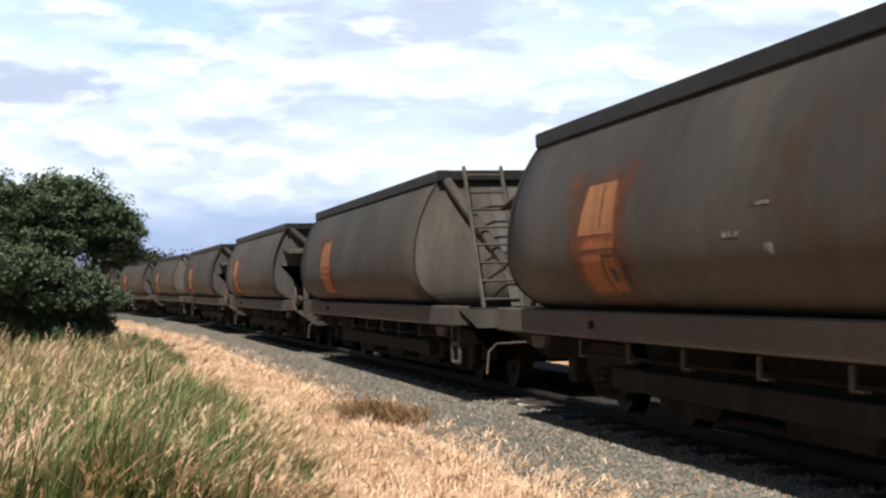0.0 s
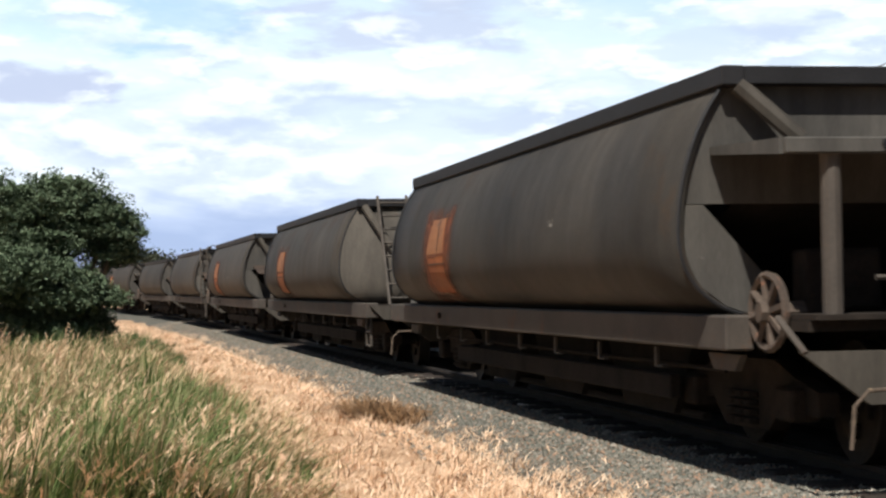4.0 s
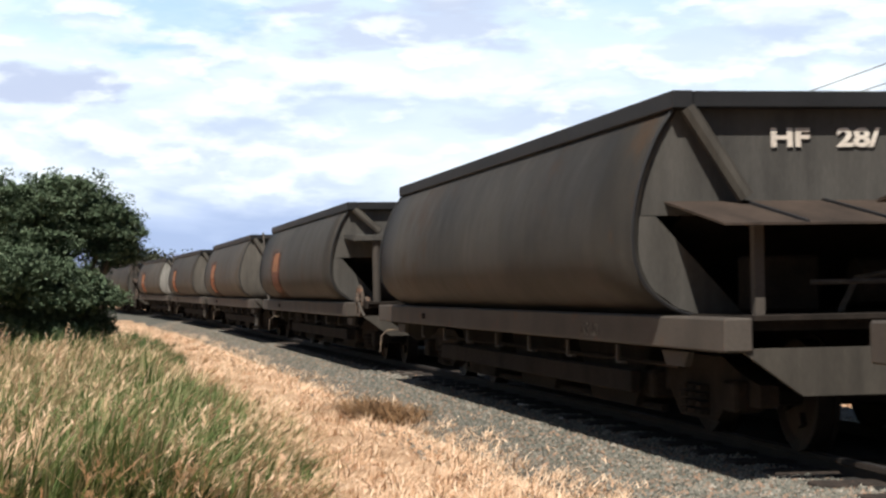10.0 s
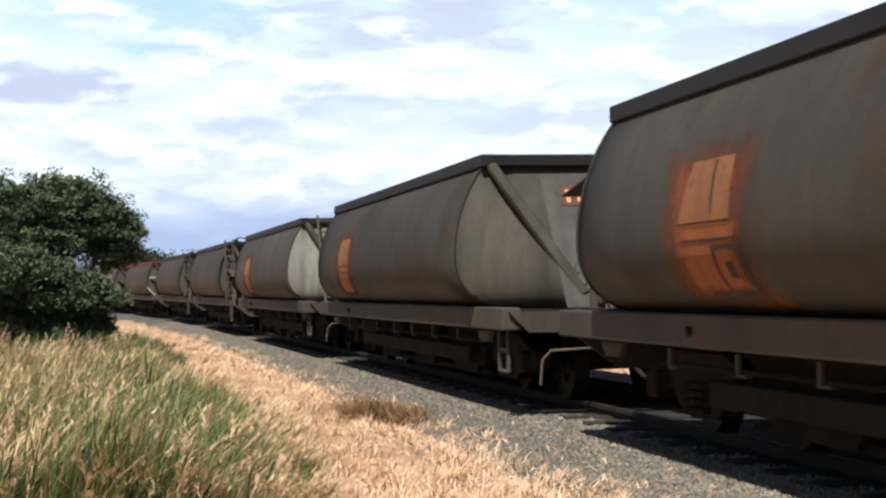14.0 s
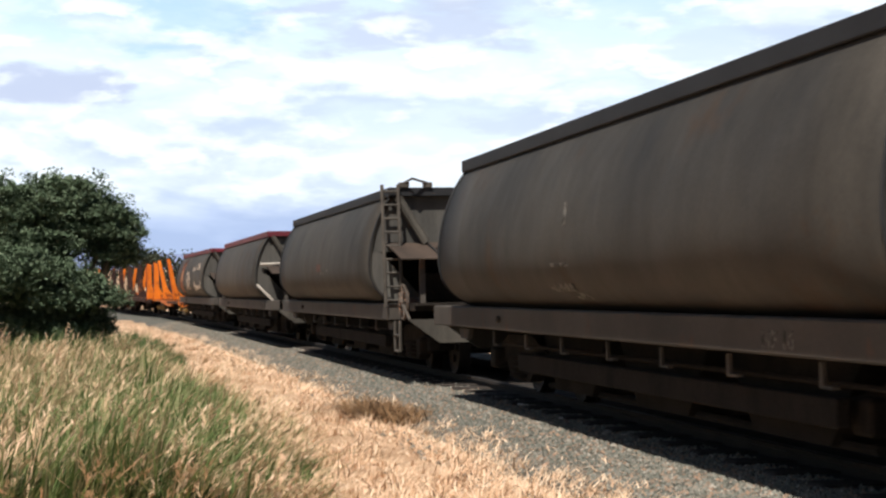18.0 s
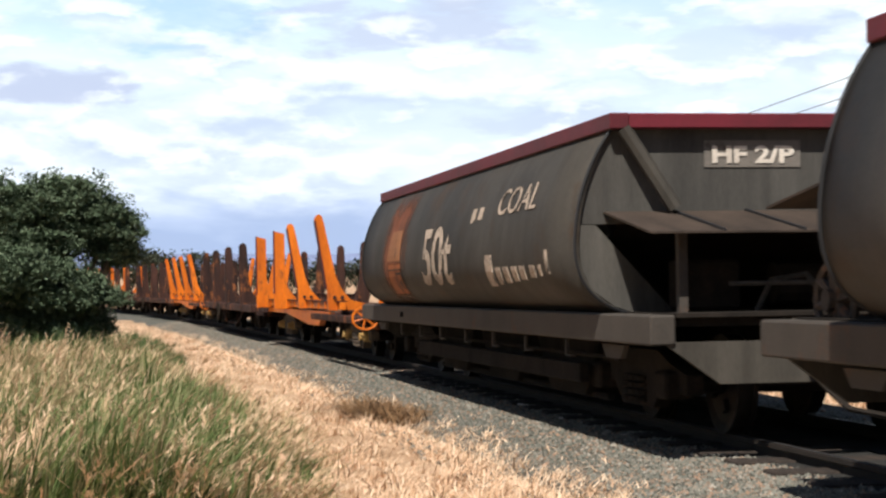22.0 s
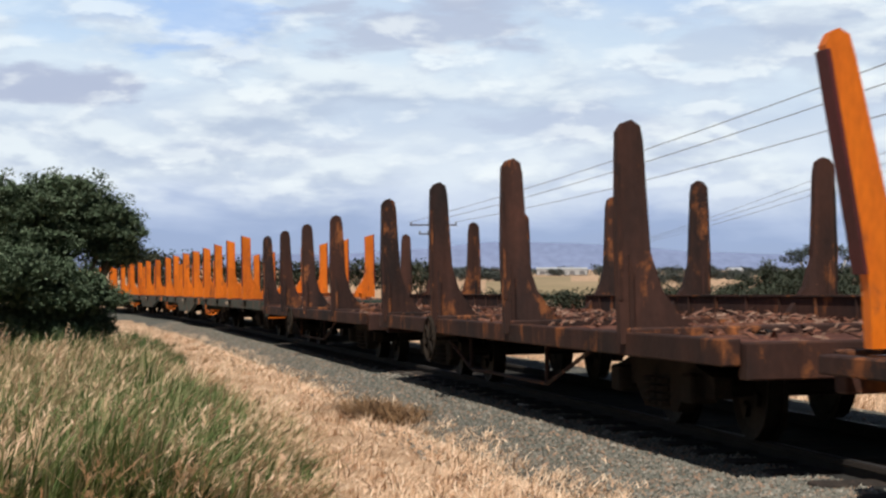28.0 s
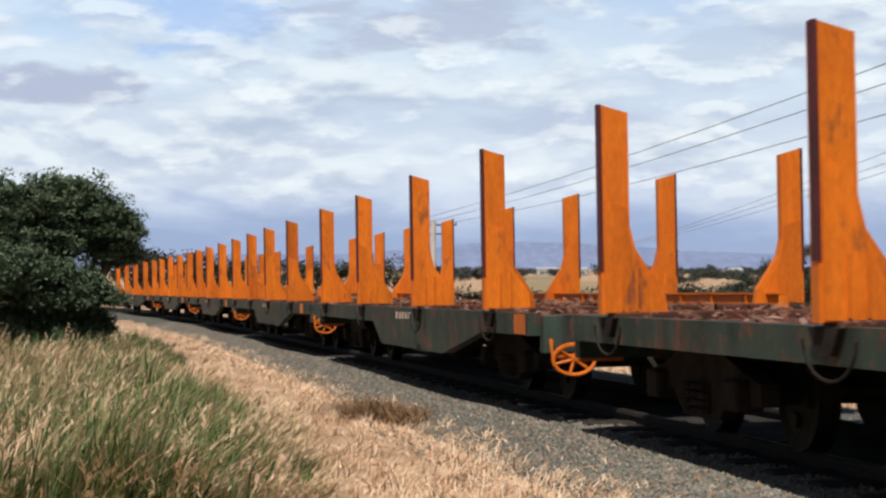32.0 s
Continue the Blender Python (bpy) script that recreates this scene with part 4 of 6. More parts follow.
def make_hoppers():
    protos = {}
    for n, front, rim, number, plate, orange, lad in TABLE:
        wheel = n in (-7, -6, -3, -1, 3, 4)
        rear = "high" if n in (-9, -5, 0, 1, 2) else "flat" if n == 6 else "low_wheel" if n == 5 else "low" if n in (-8, -4, 3, 4) else "canopy"
        key = (front, rim, wheel, rear)
        if key not in protos:
            protos[key] = w = hopper(front, rear, rim, wheel, "grimy grey barrel-sided coal hopper wagon on the track")
        else:
            w = copy_thing(protos[key], Matrix())
        HOPPERS.append((w, (FIRST_HOPPER + HOPPER_PITCH * n) * K - {2: 0.22, 3: 0.12}.get(n, 0.0), 4.55, (n, front, rim, number, plate, orange, lad)))
    for w, _, _, (n, front, rim, number, plate, orange, lad) in HOPPERS:
        if orange:
            dx = {0: 0.2, 6: -0.1, 2: 0.25, -8: 0.45}.get(n, (n * 37 % 7 - 3) * 0.06 + 0.16)
            if n == 6:
                side_panel(w, "orange_panel", -3.6, -1.85, 0.88, 2.19, "patch_soft", 0.004, label="faded orange paint band")
            else:
                side_panel(w, "orange_panel", -3.5 + dx, -1.6 + dx, 0.87, 1.86, "patch_soft", 0.004, label="faded orange paint patch")
            side_panel(w, "orange_panel", -3.0 + dx, -2.14 + dx, 1.40, 1.74, "patch_pale", 0.008, label="pale orange paint patch", slant=0.17)
            side_panel(w, "panel_seam", -2.43 + dx, -2.405 + dx, 1.42, 1.73, "patch_line", 0.011)
            if orange != 3:
                side_panel(w, "orange_panel", -2.95 + dx, -1.98 + dx, 1.0, 1.39, "patch_mid", 0.007, label="faded orange paint patch", slant=-0.1)
                side_panel(w, "panel_seam", -3.0 + dx, -2.0 + dx, 1.29, 1.305, "patch_line", 0.011)
            if orange == 2:
                badge(w, -2.2 + dx, 1.13)
        if number:
            end_text(w, number, front, {4: -0.62, 3: -0.7, 5: -0.64, 6: -0.7}.get(n, -0.80 if front == "canopy" else -0.70), {0: 1.83, 1: 1.85, -8: 1.86, -3: 1.9, 3: 2.0, 4: 1.92}.get(n, 1.96), plate, "orange_ink" if n in (0, -8, 1) else "lettering_end")
        marks(w, n)
        # three of the wagons are a little lower
        w.scale.z = 0.982 if n in (-2, 5, 6) else 1.0
        if lad == "end":
            ladder(w, 1, -0.99, 0.40, HALF_BODY + 0.12, HALF_SILL - 0.12, 2.34, 0.85, 8)
            step_iron(w, 6.15)
        elif front in ("plain", "pale"):
            step_iron(w, 6.15)
        elif lad == "side":
            ladder(w, 1, -1.46, 0.2, HALF_BODY + 0.12, HALF_BODY + 0.3, 2.34, 0.84, 9)
            side_hoop(w, 1)
            step_iron(w, 5.75)
        words = ["grimy grey barrel-sided coal hopper wagon"]
        if rim == "coaming_red":
            words[0] = "grimy grey coal hopper wagon with maroon rim"
        if orange:
            words.append("faded orange panel")
        if lad:
            words.append("steel ladder")
        tagged(w, label=" and ".join([", ".join(words[:2])] + words[2:]) if len(words) > 1 else words[0])
        if n == 6:
            side_text(w, "COAL", 3.3, 1.70, 0.31, 1.7, 0.25, 0.0)
            side_text(w, "50t", -0.08, 1.13, 0.8, 1.5, 0.1, 0.012)
            for i, x in enumerate((2.3, 2.68, 2.98, 3.28, 3.56, 3.9, 4.2, 4.45)):
                side_panel(w, "name_bar", x, x + (0.26 if i == 0 else 0.07 if i > 5 else 0.17), 1.09 + i * 0.012, 1.36 if i in (0, 7) else 1.25, "lettering", 0.007)
            side_panel(w, "name_bar", 1.55, 1.7, 1.67, 1.8, "lettering", 0.007)
            side_panel(w, "name_bar", 1.85, 2.0, 1.69, 1.8, "lettering", 0.007)


# ---- log flats ----
FLATS = []


def stake(parent, x, side, mat, edge, deck, top, shape):
    """A stake in the wagon's cross plane with a gusset foot turned inwards."""
    out = {"round": (1.505, 1.575), "lean": (1.62, 1.76)}.get(shape, (1.545, 1.545))[side > 0]
    def y(v):
        return side * (out - v)
    b = bmesh.new()
    if shape == "flat":
        pts = [(y(0), deck), (y(0), top), (y(0.21), top - 0.06), (y(0.21), deck + 0.62), (y(0.25), deck + 0.45), (y(0.46), deck + 0.14), (y(0.48), deck)]
    else:
        pts = [(y(0.2), deck), (y(0.19), deck + 0.3), (y(0.0), top - 0.08), (y(0.03), top - 0.02), (y(0.07), top), (y(0.12), top - 0.03), (y(0.15), top - 0.14), (y(0.32), deck + 0.55), (y(0.42), deck + 0.32), (y(0.56), deck + 0.16), (y(0.78), deck + 0.1), (y(0.78), deck)] if shape == "lean" else [(y(0), deck), (y(-0.02), deck + 0.7), (y(0.0), top - 0.08), (y(0.04), top - 0.02), (y(0.1), top), (y(0.16), top - 0.04), (y(0.18), top - 0.14), (y(0.22), deck + 0.62), (y(0.3), deck + 0.36), (y(0.46), deck + 0.13), (y(0.6), deck + 0.08), (y(0.6), deck)]
    prism(b, pts, "x", x - 0.05, x + 0.05)
    st = part("stake", b, mat, parent)
    e = bmesh.new()
    if shape == "lean":
        prism(e, [(y(0.185), deck + 0.35), (y(0.165), deck + 0.35), (y(0.0), top - 0.1), (y(0.02), top - 0.1)], "x", x - 0.09, x + 0.058)
    else:
        box(e, x - 0.02, x + 0.058, *span(side * (out - 0.015), side * (out + 0.008)), deck + 0.3, top - (0.0 if shape == "flat" else 0.3))
    part("stake_edge", e, edge, st)
    if shape == "lean":
        for k in (0.3, 0.42):
            k2 = bmesh.new()
            rod(k2, (x + 0.04, y(k), deck + 0.2), (x + 0.075, y(k), deck + 0.2), 0.03, 8)
            part("bolt", k2, "rust", st)
        return st
    g = bmesh.new()
    if shape == "flat":
        prism(g, [(y(0.025), deck + 0.01), (y(0.025), deck + 0.8), (y(0.19), deck + 0.74), (y(0.19), deck + 0.6), (y(0.23), deck + 0.42), (y(0.42), deck + 0.15), (y(0.43), deck + 0.01)], "x", x + 0.05, x + 0.064)
        part("doubler_plate", g, mat, st)
        g = bmesh.new()
        for v in (0.14, 0.24):
            box(g, x + 0.062, x + 0.074, *span(y(v), y(v + 0.018)), deck + 0.02, deck + 0.33)
        part("rib", g, mat, st)
    else:
        prism(g, [(y(0.06), deck + 0.01), (y(0.09), deck + 0.01), (y(0.09), deck + 0.5), (y(0.06), deck + 0.6)], "x", x + 0.05, x + 0.075)
        part("rib", g, mat, st)
    return st


def debris(parent, x0, x1, seed, deck):
    """Bark and splinters, heaped here and there."""
    rng = random.Random(seed)
    vs, fs = [], []
    heaps = [(rng.uniform(x0, x1), rng.uniform(-0.5, 0.5), rng.uniform(0.6, 1.5), rng.uniform(0.03, 0.09)) for _ in range(5)]
    for _ in range(1400):
        cx, cy, l, a = rng.uniform(x0, x1), rng.uniform(-1.25, 1.25), rng.uniform(0.015, 0.075), rng.uniform(0, 3.14)
        lift = sum(h * math.exp(-((cx - hx) / r) ** 2 - ((cy - hy) / 0.7) ** 2) for hx, hy, r, h in heaps)
        if lift < 0.02 and rng.random() < 0.5:
            continue
        dx, dy, w, h = math.cos(a) * l, math.sin(a) * l, rng.uniform(0.006, 0.016), lift * rng.uniform(0.5, 1.2) + rng.uniform(0.0, 0.03)
        k = len(vs)
        nx, ny, t = -dy / l * w, dx / l * w, rng.uniform(-0.03, 0.03)
        vs += [(cx - dx + nx, cy - dy + ny, deck + h - t), (cx - dx - nx, cy - dy - ny, deck + h - t), (cx + dx - nx, cy + dy - ny, deck + h + t), (cx + dx + nx, cy + dy + ny, deck + h + t), (cx, cy, deck + h + 0.018)]
        fs += [(k, k + 1, k + 4), (k + 1, k + 2, k + 4), (k + 2, k + 3, k + 4), (k + 3, k, k + 4)]
    ob = raw_mesh("bark_litter", vs, fs, "litter")
    ob.parent = parent
    tagged(ob, kind="stuff")


def handwheel(w, x, z, mat, axis="x", y=-1.42, r=0.28, flat=0.8):
    hw = bmesh.new()
    ring(hw, (x, y, z), r, 0.018, axis, flat)
    rim_part = part("handwheel", hw, mat, w, "spoked brake handwheel")
    for i in range(6):
        a = math.pi / 3 * i + 0.3
        dy, dz = r * math.cos(a), r * flat * math.sin(a)
        sp = bmesh.new()
        rod(sp, (x, y, z), (x, y + dy, z + dz) if axis == "x" else (x + dy, y, z + dz), 0.014, 5)
        part("spoke", sp, mat, rim_part)
    sp = bmesh.new()
    rod(sp, (x - 0.5, y, z), (x + 0.03, y, z), 0.02) if axis == "x" else rod(sp, (x, y, z), (x, y + 0.3, z), 0.02)
    part("spindle", sp, mat, rim_part)


def log_flat(kind, stakes, off, half, belly, flat, wheel):
    label = {"O": "orange log wagon with bare stakes, empty", "D": "rust-brown log wagon with round-topped stakes, empty", "G": "faded green flat wagon with orange log stakes, empty"}[kind]
    w = empty("log_wagon", label=label, category="log wagon", group="log wagons of the train")
    x0, x1 = off - half, off + half
    deck = {"O": 0.74, "D": 0.74, "G": 0.84}[kind]
    paint = {"O": "orange", "D": "rust", "G": "green"}[kind]
    for side in (-1, 1):
        s = bmesh.new()
        lo, hi = span(side * 1.36, side * 1.47)
        if kind == "G":
            pts = [(x0, 0.65), (x0, deck), (x1, deck), (x1, 0.65)]
            if belly:
                pts += [(5.6, 0.65), (3.6, 0.38), (-0.5, 0.38), (-1.2, 0.65)]
            prism(s, pts, "y", lo, hi)
            part("side_sill", s, "green", w, "faded green rust-stained side sill")
        elif kind == "D":
            box(s, x0, x1, lo, hi, 0.58, 0.74, 0.01)
            part("side_sill", s, "rust", w)
        else:
            box(s, x0, x0 + 1.2, lo, hi, 0.60, 0.70, 0.01)
            part("end_platform", s, "rust", w)
            s = bmesh.new()
            box(s, off + 2.0, x1, lo, hi, 0.58, 0.68, 0.01)
            part("end_platform", s, "rust", w)
    d = bmesh.new()
    if kind == "O":
        box(d, x0 + 0.1, x1 - 0.1, -1.18, 1.18, 0.60, 0.66)
    else:
        box(d, x0 + 0.09, x1 - 0.09, -1.355, 1.355, deck - 0.12, deck - 0.03)
    part("deck", d, "deck", w, "rusty deck with bark litter")
    for x in (x0, x1):
        e = bmesh.new()
        box(e, x - 0.08, x + 0.08, -1.355, 1.355, 0.5, deck - 0.02, 0.01)
        part("end_sill", e, "rust" if kind == "O" else paint, w)
        coupler(w, x, 1 if x > off else -1, 0.75)
    if kind == "O":
        for y in (-1.24, 1.24):
            c = bmesh.new()
            prism(c, [(x0 + 0.2, 0.62), (x0 + 0.2, 0.70), (off + 2.9, 0.70), (off + 2.9, 0.63), (off + 2.0, 0.63), (off + 1.6, 0.46), (off + 0.2, 0.46), (off - 3.2, 0.62)], "y", y - 0.05, y + 0.05)
            part("belly_sill", c, "orange", w, "orange fish-bellied sill")
            for xx in (off + 2.2, off + 3.1):
                h = bmesh.new()
                prism(h, [(xx - 0.12, 0.62), (xx + 0.12, 0.62), (xx + 0.05, 0.46), (xx + 0.05, 0.26), (xx - 0.01, 0.26), (xx - 0.03, 0.44)], "y", y * 0.9 - 0.03, y * 0.9 + 0.03)
                part("brake_hanger", h, "dark", w)
            h = bmesh.new()
            rod(h, (off + 0.4, y * 0.86, 0.3), (off + 4.6, y * 0.86, 0.26), 0.03)
            box(h, off + 1.9, off + 4.2, y * 0.7 - 0.08, y * 0.7 + 0.08, 0.32, 0.56)
            part("brake_rigging", h, "dark", w)
    c = bmesh.new()
    box(c, x0, x1, -0.25, 0.25, 0.42, 0.60)
    part("centre_sill", c, "dark", w)
    if kind == "G":
        tank = bmesh.new()
        rod(tank, (off - 0.9, -0.5, 0.34), (off + 0.1, -0.5, 0.34), 0.16, 12)
        part("air_tank", tank, "dark", w)
    if kind == "D":
        for y in (-1.28, 1.28):
            t = bmesh.new()
            pipe(t, [(off - 3.0, y, 0.56), (off - 1.6, y, 0.24), (off + 1.6, y, 0.24), (off + 3.0, y, 0.56)], 0.018)
            for x in (-1.6, 1.6):
                rod(t, (off + x, y, 0.24), (off + x, y, 0.58), 0.022)
            part("truss_rod", t, "rust", w)
    for side in (-1, 1) if kind == "O" else (1,):
        b = bmesh.new()
        lo, hi = span(side * 1.18, side * 1.28)
        top = {"O": 0.87, "D": 0.93, "G": 0.95}[kind]
        box(b, stakes[0] - 0.3, stakes[-1] + 0.35, lo, hi, deck - 0.026 if kind != "O" else 0.745, top, 0.01)
        rail = part("bolster_rail", b, "rust" if kind == "D" else "orange", w)
        f = bmesh.new()
        box(f, stakes[0] - 0.3, stakes[-1] + 0.35, lo - 0.025, hi + 0.025, top, top + 0.016)
        part("rail_flange", f, "orange" if kind == "G" else "rust", rail)
        for k in range(12):
            r = bmesh.new()
            x = stakes[0] + (stakes[-1] - stakes[0]) * (k + 0.5) / 12
            box(r, x - 0.012, x + 0.012, lo - 0.02, hi + 0.02, deck - 0.02 if kind != "O" else 0.748, top - 0.002)
            part("rib", r, "rust" if kind == "D" else "orange", rail)
    for i, x in enumerate(stakes):
        bl = bmesh.new()
        zt = deck + 0.03 if kind != "O" else 0.735
        half_w = 1.2 if kind == "O" else 1.46
        box(bl, x - 0.13, x + 0.13, -half_w, half_w, zt - 0.1, zt, 0.012)
        part("bolster", bl, {"O": "rust", "D": "rust", "G": "deck"}[kind], w)
        for side in (-1, 1):
            if kind == "O":
                stake(w, x, side, "orange", "maroon", 0.70 if flat and i < 2 else 0.74, 2.21 if flat and i < 2 else 2.245, "flat" if flat and i < 2 else "lean")
            elif kind == "D":
                stake(w, x, side, "rust", "rust", 0.66, 2.19, "round")
            else:
                stake(w, x, side, "orange", "maroon", 0.86, 2.33, "flat")
        if kind == "G":
            for side in (-1, 1):
                lp = bmesh.new()
                prism(lp, [(x - 0.2, deck - 0.005), (x + 0.2, deck - 0.005), (x + 0.09, deck - 0.14), (x - 0.09, deck - 0.14)], "y", *span(side * 1.471, side * 1.51))
                part("stake_pocket", lp, "dark", w)
            lp = bmesh.new()
            pipe(lp, [(x + 0.12 + 0.34 * math.cos(math.pi * k / 10), -1.53, 0.78 - 0.2 * math.sin(math.pi * k / 10)) for k in range(11)], 0.009, 5)
            part("cable_loop", lp, "bogie", w)
    debris(w, x0 + 0.3, x1 - 0.3, len(FLATS), deck - 0.03 if kind != "O" else 0.66)
    for x in (x0 + 2.1, x1 - 2.6):
        bogie(w, x, "axle_box" if kind == "O" else "bogie")
    if kind == "O":
        handwheel(w, x1 + 0.12, 0.66, "orange", "x", -1.36, 0.18, 0.85)
    elif kind == "D":
        handwheel(w, -1.95 if half < 6.7 else -0.3, 0.52, "bogie", "y", -1.52, 0.29)
    else:
        if wheel:
            handwheel(w, x1 + 0.16, 0.45, "orange", "x", -1.12, 0.18, 0.7)
        for e in (x0, x1):
            q = bmesh.new()
            sg = 1 if e > off else -1
            pipe(q, [(e + sg * 0.1, -1.3, 0.62), (e + sg * 0.14, -1.3, 0.48), (e + sg * 0.14, -0.95, 0.48), (e + sg * 0.1, -0.95, 0.62)], 0.018)
            part("step_iron", q, "orange", w)
        for k, (xa, xb) in enumerate(((1.68, 1.55), (1.45, 1.32), (1.22, 1.09), (1.0, 0.9), (0.78, 0.66))):
            q = bmesh.new()
            box(q, xb, xa, -1.476, -1.468, 0.71, 0.79)
            part("lettering_bar", q, "lettering", w)
        if wheel:
            q = bmesh.new()
            box(q, x1 - 0.5, x1 - 0.12, -1.476, -1.468, 0.66, 0.83)
            part("paint_patch", q, "orange", w, "orange paint patch")
    return w


# kind, where its four stakes stand along the train, and its ends before and behind their middle
FLAT_ROWS = [("O", (83.9, 87.15, 89.6, 92.55), 8.5, -5.7), ("D", (96.27, 99.43, 102.6, 105.5), 7.8, -5.9), ("O", (109.6, 112.4, 115.0, 117.9), 8.4, -5.5), ("D", (121.25, 124.27, 127.2, 130.05), 7.3, -5.9),
             ("D", (134.15, 137.15, 140.0, 142.75), 7.8, -5.8), ("G", (146.55, 149.8, 152.95, 156.32), 9.0, -7.3), ("G", (159.68, 162.85, 166.4, 169.7), 7.45, -7.7), ("G", (173.7, 177.0, 180.1, 183.4), 7.6, -7.1),
             ("G", (186.8, 190.1, 193.3, 196.6), 7.4, -7.4), ("G", (200.1, 203.3, 206.6, 209.8), 7.4, -7.4), ("G", (213.3, 216.6, 219.8, 223.1), 7.4, -7.4)]


def make_flats():
    for i, (kind, at, front, rear) in enumerate(FLAT_ROWS):
        mid = (at[0] + at[-1]) / 2
        xs = sorted(-(a - mid) * K for a in at)
        w = log_flat(kind, xs, (front + rear) / 2, (front - rear) / 2, i > 5, i == 0, i > 5)
        FLATS.append((w, mid * K, 4.6))


# ---- ground, track ----
def far_drop(y):
    """Level of the open land, following the falling line."""
    s = max(-40.0, min(300.0, y - 18))
    return rail_z(s)


def nearest_s(x, y):
    best, bs = 1e9, 0
    for i in range(int(S_MIN / STEP), int(S_MAX / STEP) - 1, 6):
        a = LINE[i]
        d = (a[0] - x) ** 2 + (a[1] - y) ** 2
        if d < best:
            best, bs = d, i * STEP
    a = line_at(bs)
    u = (x - a[0]) * -math.cos(a[2]) + (y - a[1]) * -math.sin(a[2])
    return bs, u, math.sqrt(best)


def shoulder(u):
    """How far the ground lies under the rails' level: tucked under the ballast, then falling gently."""
    base = 0.17 + 0.06 * min(1.0, max(0.0, (abs(u) - 1.4) / 1.6))
    return base + 0.14 * min(1.0, max(0.0, (2.5 - abs(u)) / 0.5))


def ground_z(x, y):
    s, u, d = nearest_s(x, y)
    z = rail_z(s)
    # the bed falls away gently from the ballast
    near = min(1.0, max(0.0, (abs(u) - 1.4) / 1.6))
    drop = shoulder(u)
    if u < 0:
        drop += min(1.2, max(0.0, (-u - 4) * 0.04))
    if d > 60:
        z = z * max(0, 1 - (d - 60) / 100) + (-3.4) * min(1, (d - 60) / 100)
    return z - drop + 0.03 * noise.noise(Vector((x * 0.7, y * 0.7, 0))) * min(1, near + 0.2)


def make_ground():
    def axis(lo, hi, fine, grow):
        out, v, st = [0.0], 0.0, fine
        while v < hi:
            v += st
            out.append(v)
            if v > 30:
                st *= grow
        v, st = 0.0, fine
        while v > lo:
            v -= st
            out.insert(0, v)
            if v < -30:
                st *= grow
        return out
    xs, ys = axis(-4200, 4200, 0.6, 1.18), axis(-600, 4500, 0.7, 1.14)
    ys = [y for y in ys]
    vs = [(x, y, ground_z(x, y)) for y in ys for x in xs]
    n = len(xs)
    fs = [(j * n + i, j * n + i + 1, (j + 1) * n + i + 1, (j + 1) * n + i) for j in range(len(ys) - 1) for i in range(n - 1)]
    g = raw_mesh("ground", vs, fs, "ground")
    for p in g.data.polygons:
        p.use_smooth = True
    tagged(g, label="dry straw-coloured ground beside the railway", category="ground", kind="structure")


BED = [(-2.6, -0.30), (-1.9, -0.12), (-1.2, -0.10), (0, -0.11), (0.9, -0.10), (1.35, -0.115), (1.65, -0.15), (1.95, -0.2), (2.25, -0.26), (2.6, -0.34)]


def bed_z(u):
    """Height of the ballast over the rails' level, u metres from the track's middle."""
    for (a, za), (b, zb) in zip(BED, BED[1:]):
        if a <= u <= b:
            return za + (zb - za) * (u - a) / (b - a)
    return -0.34


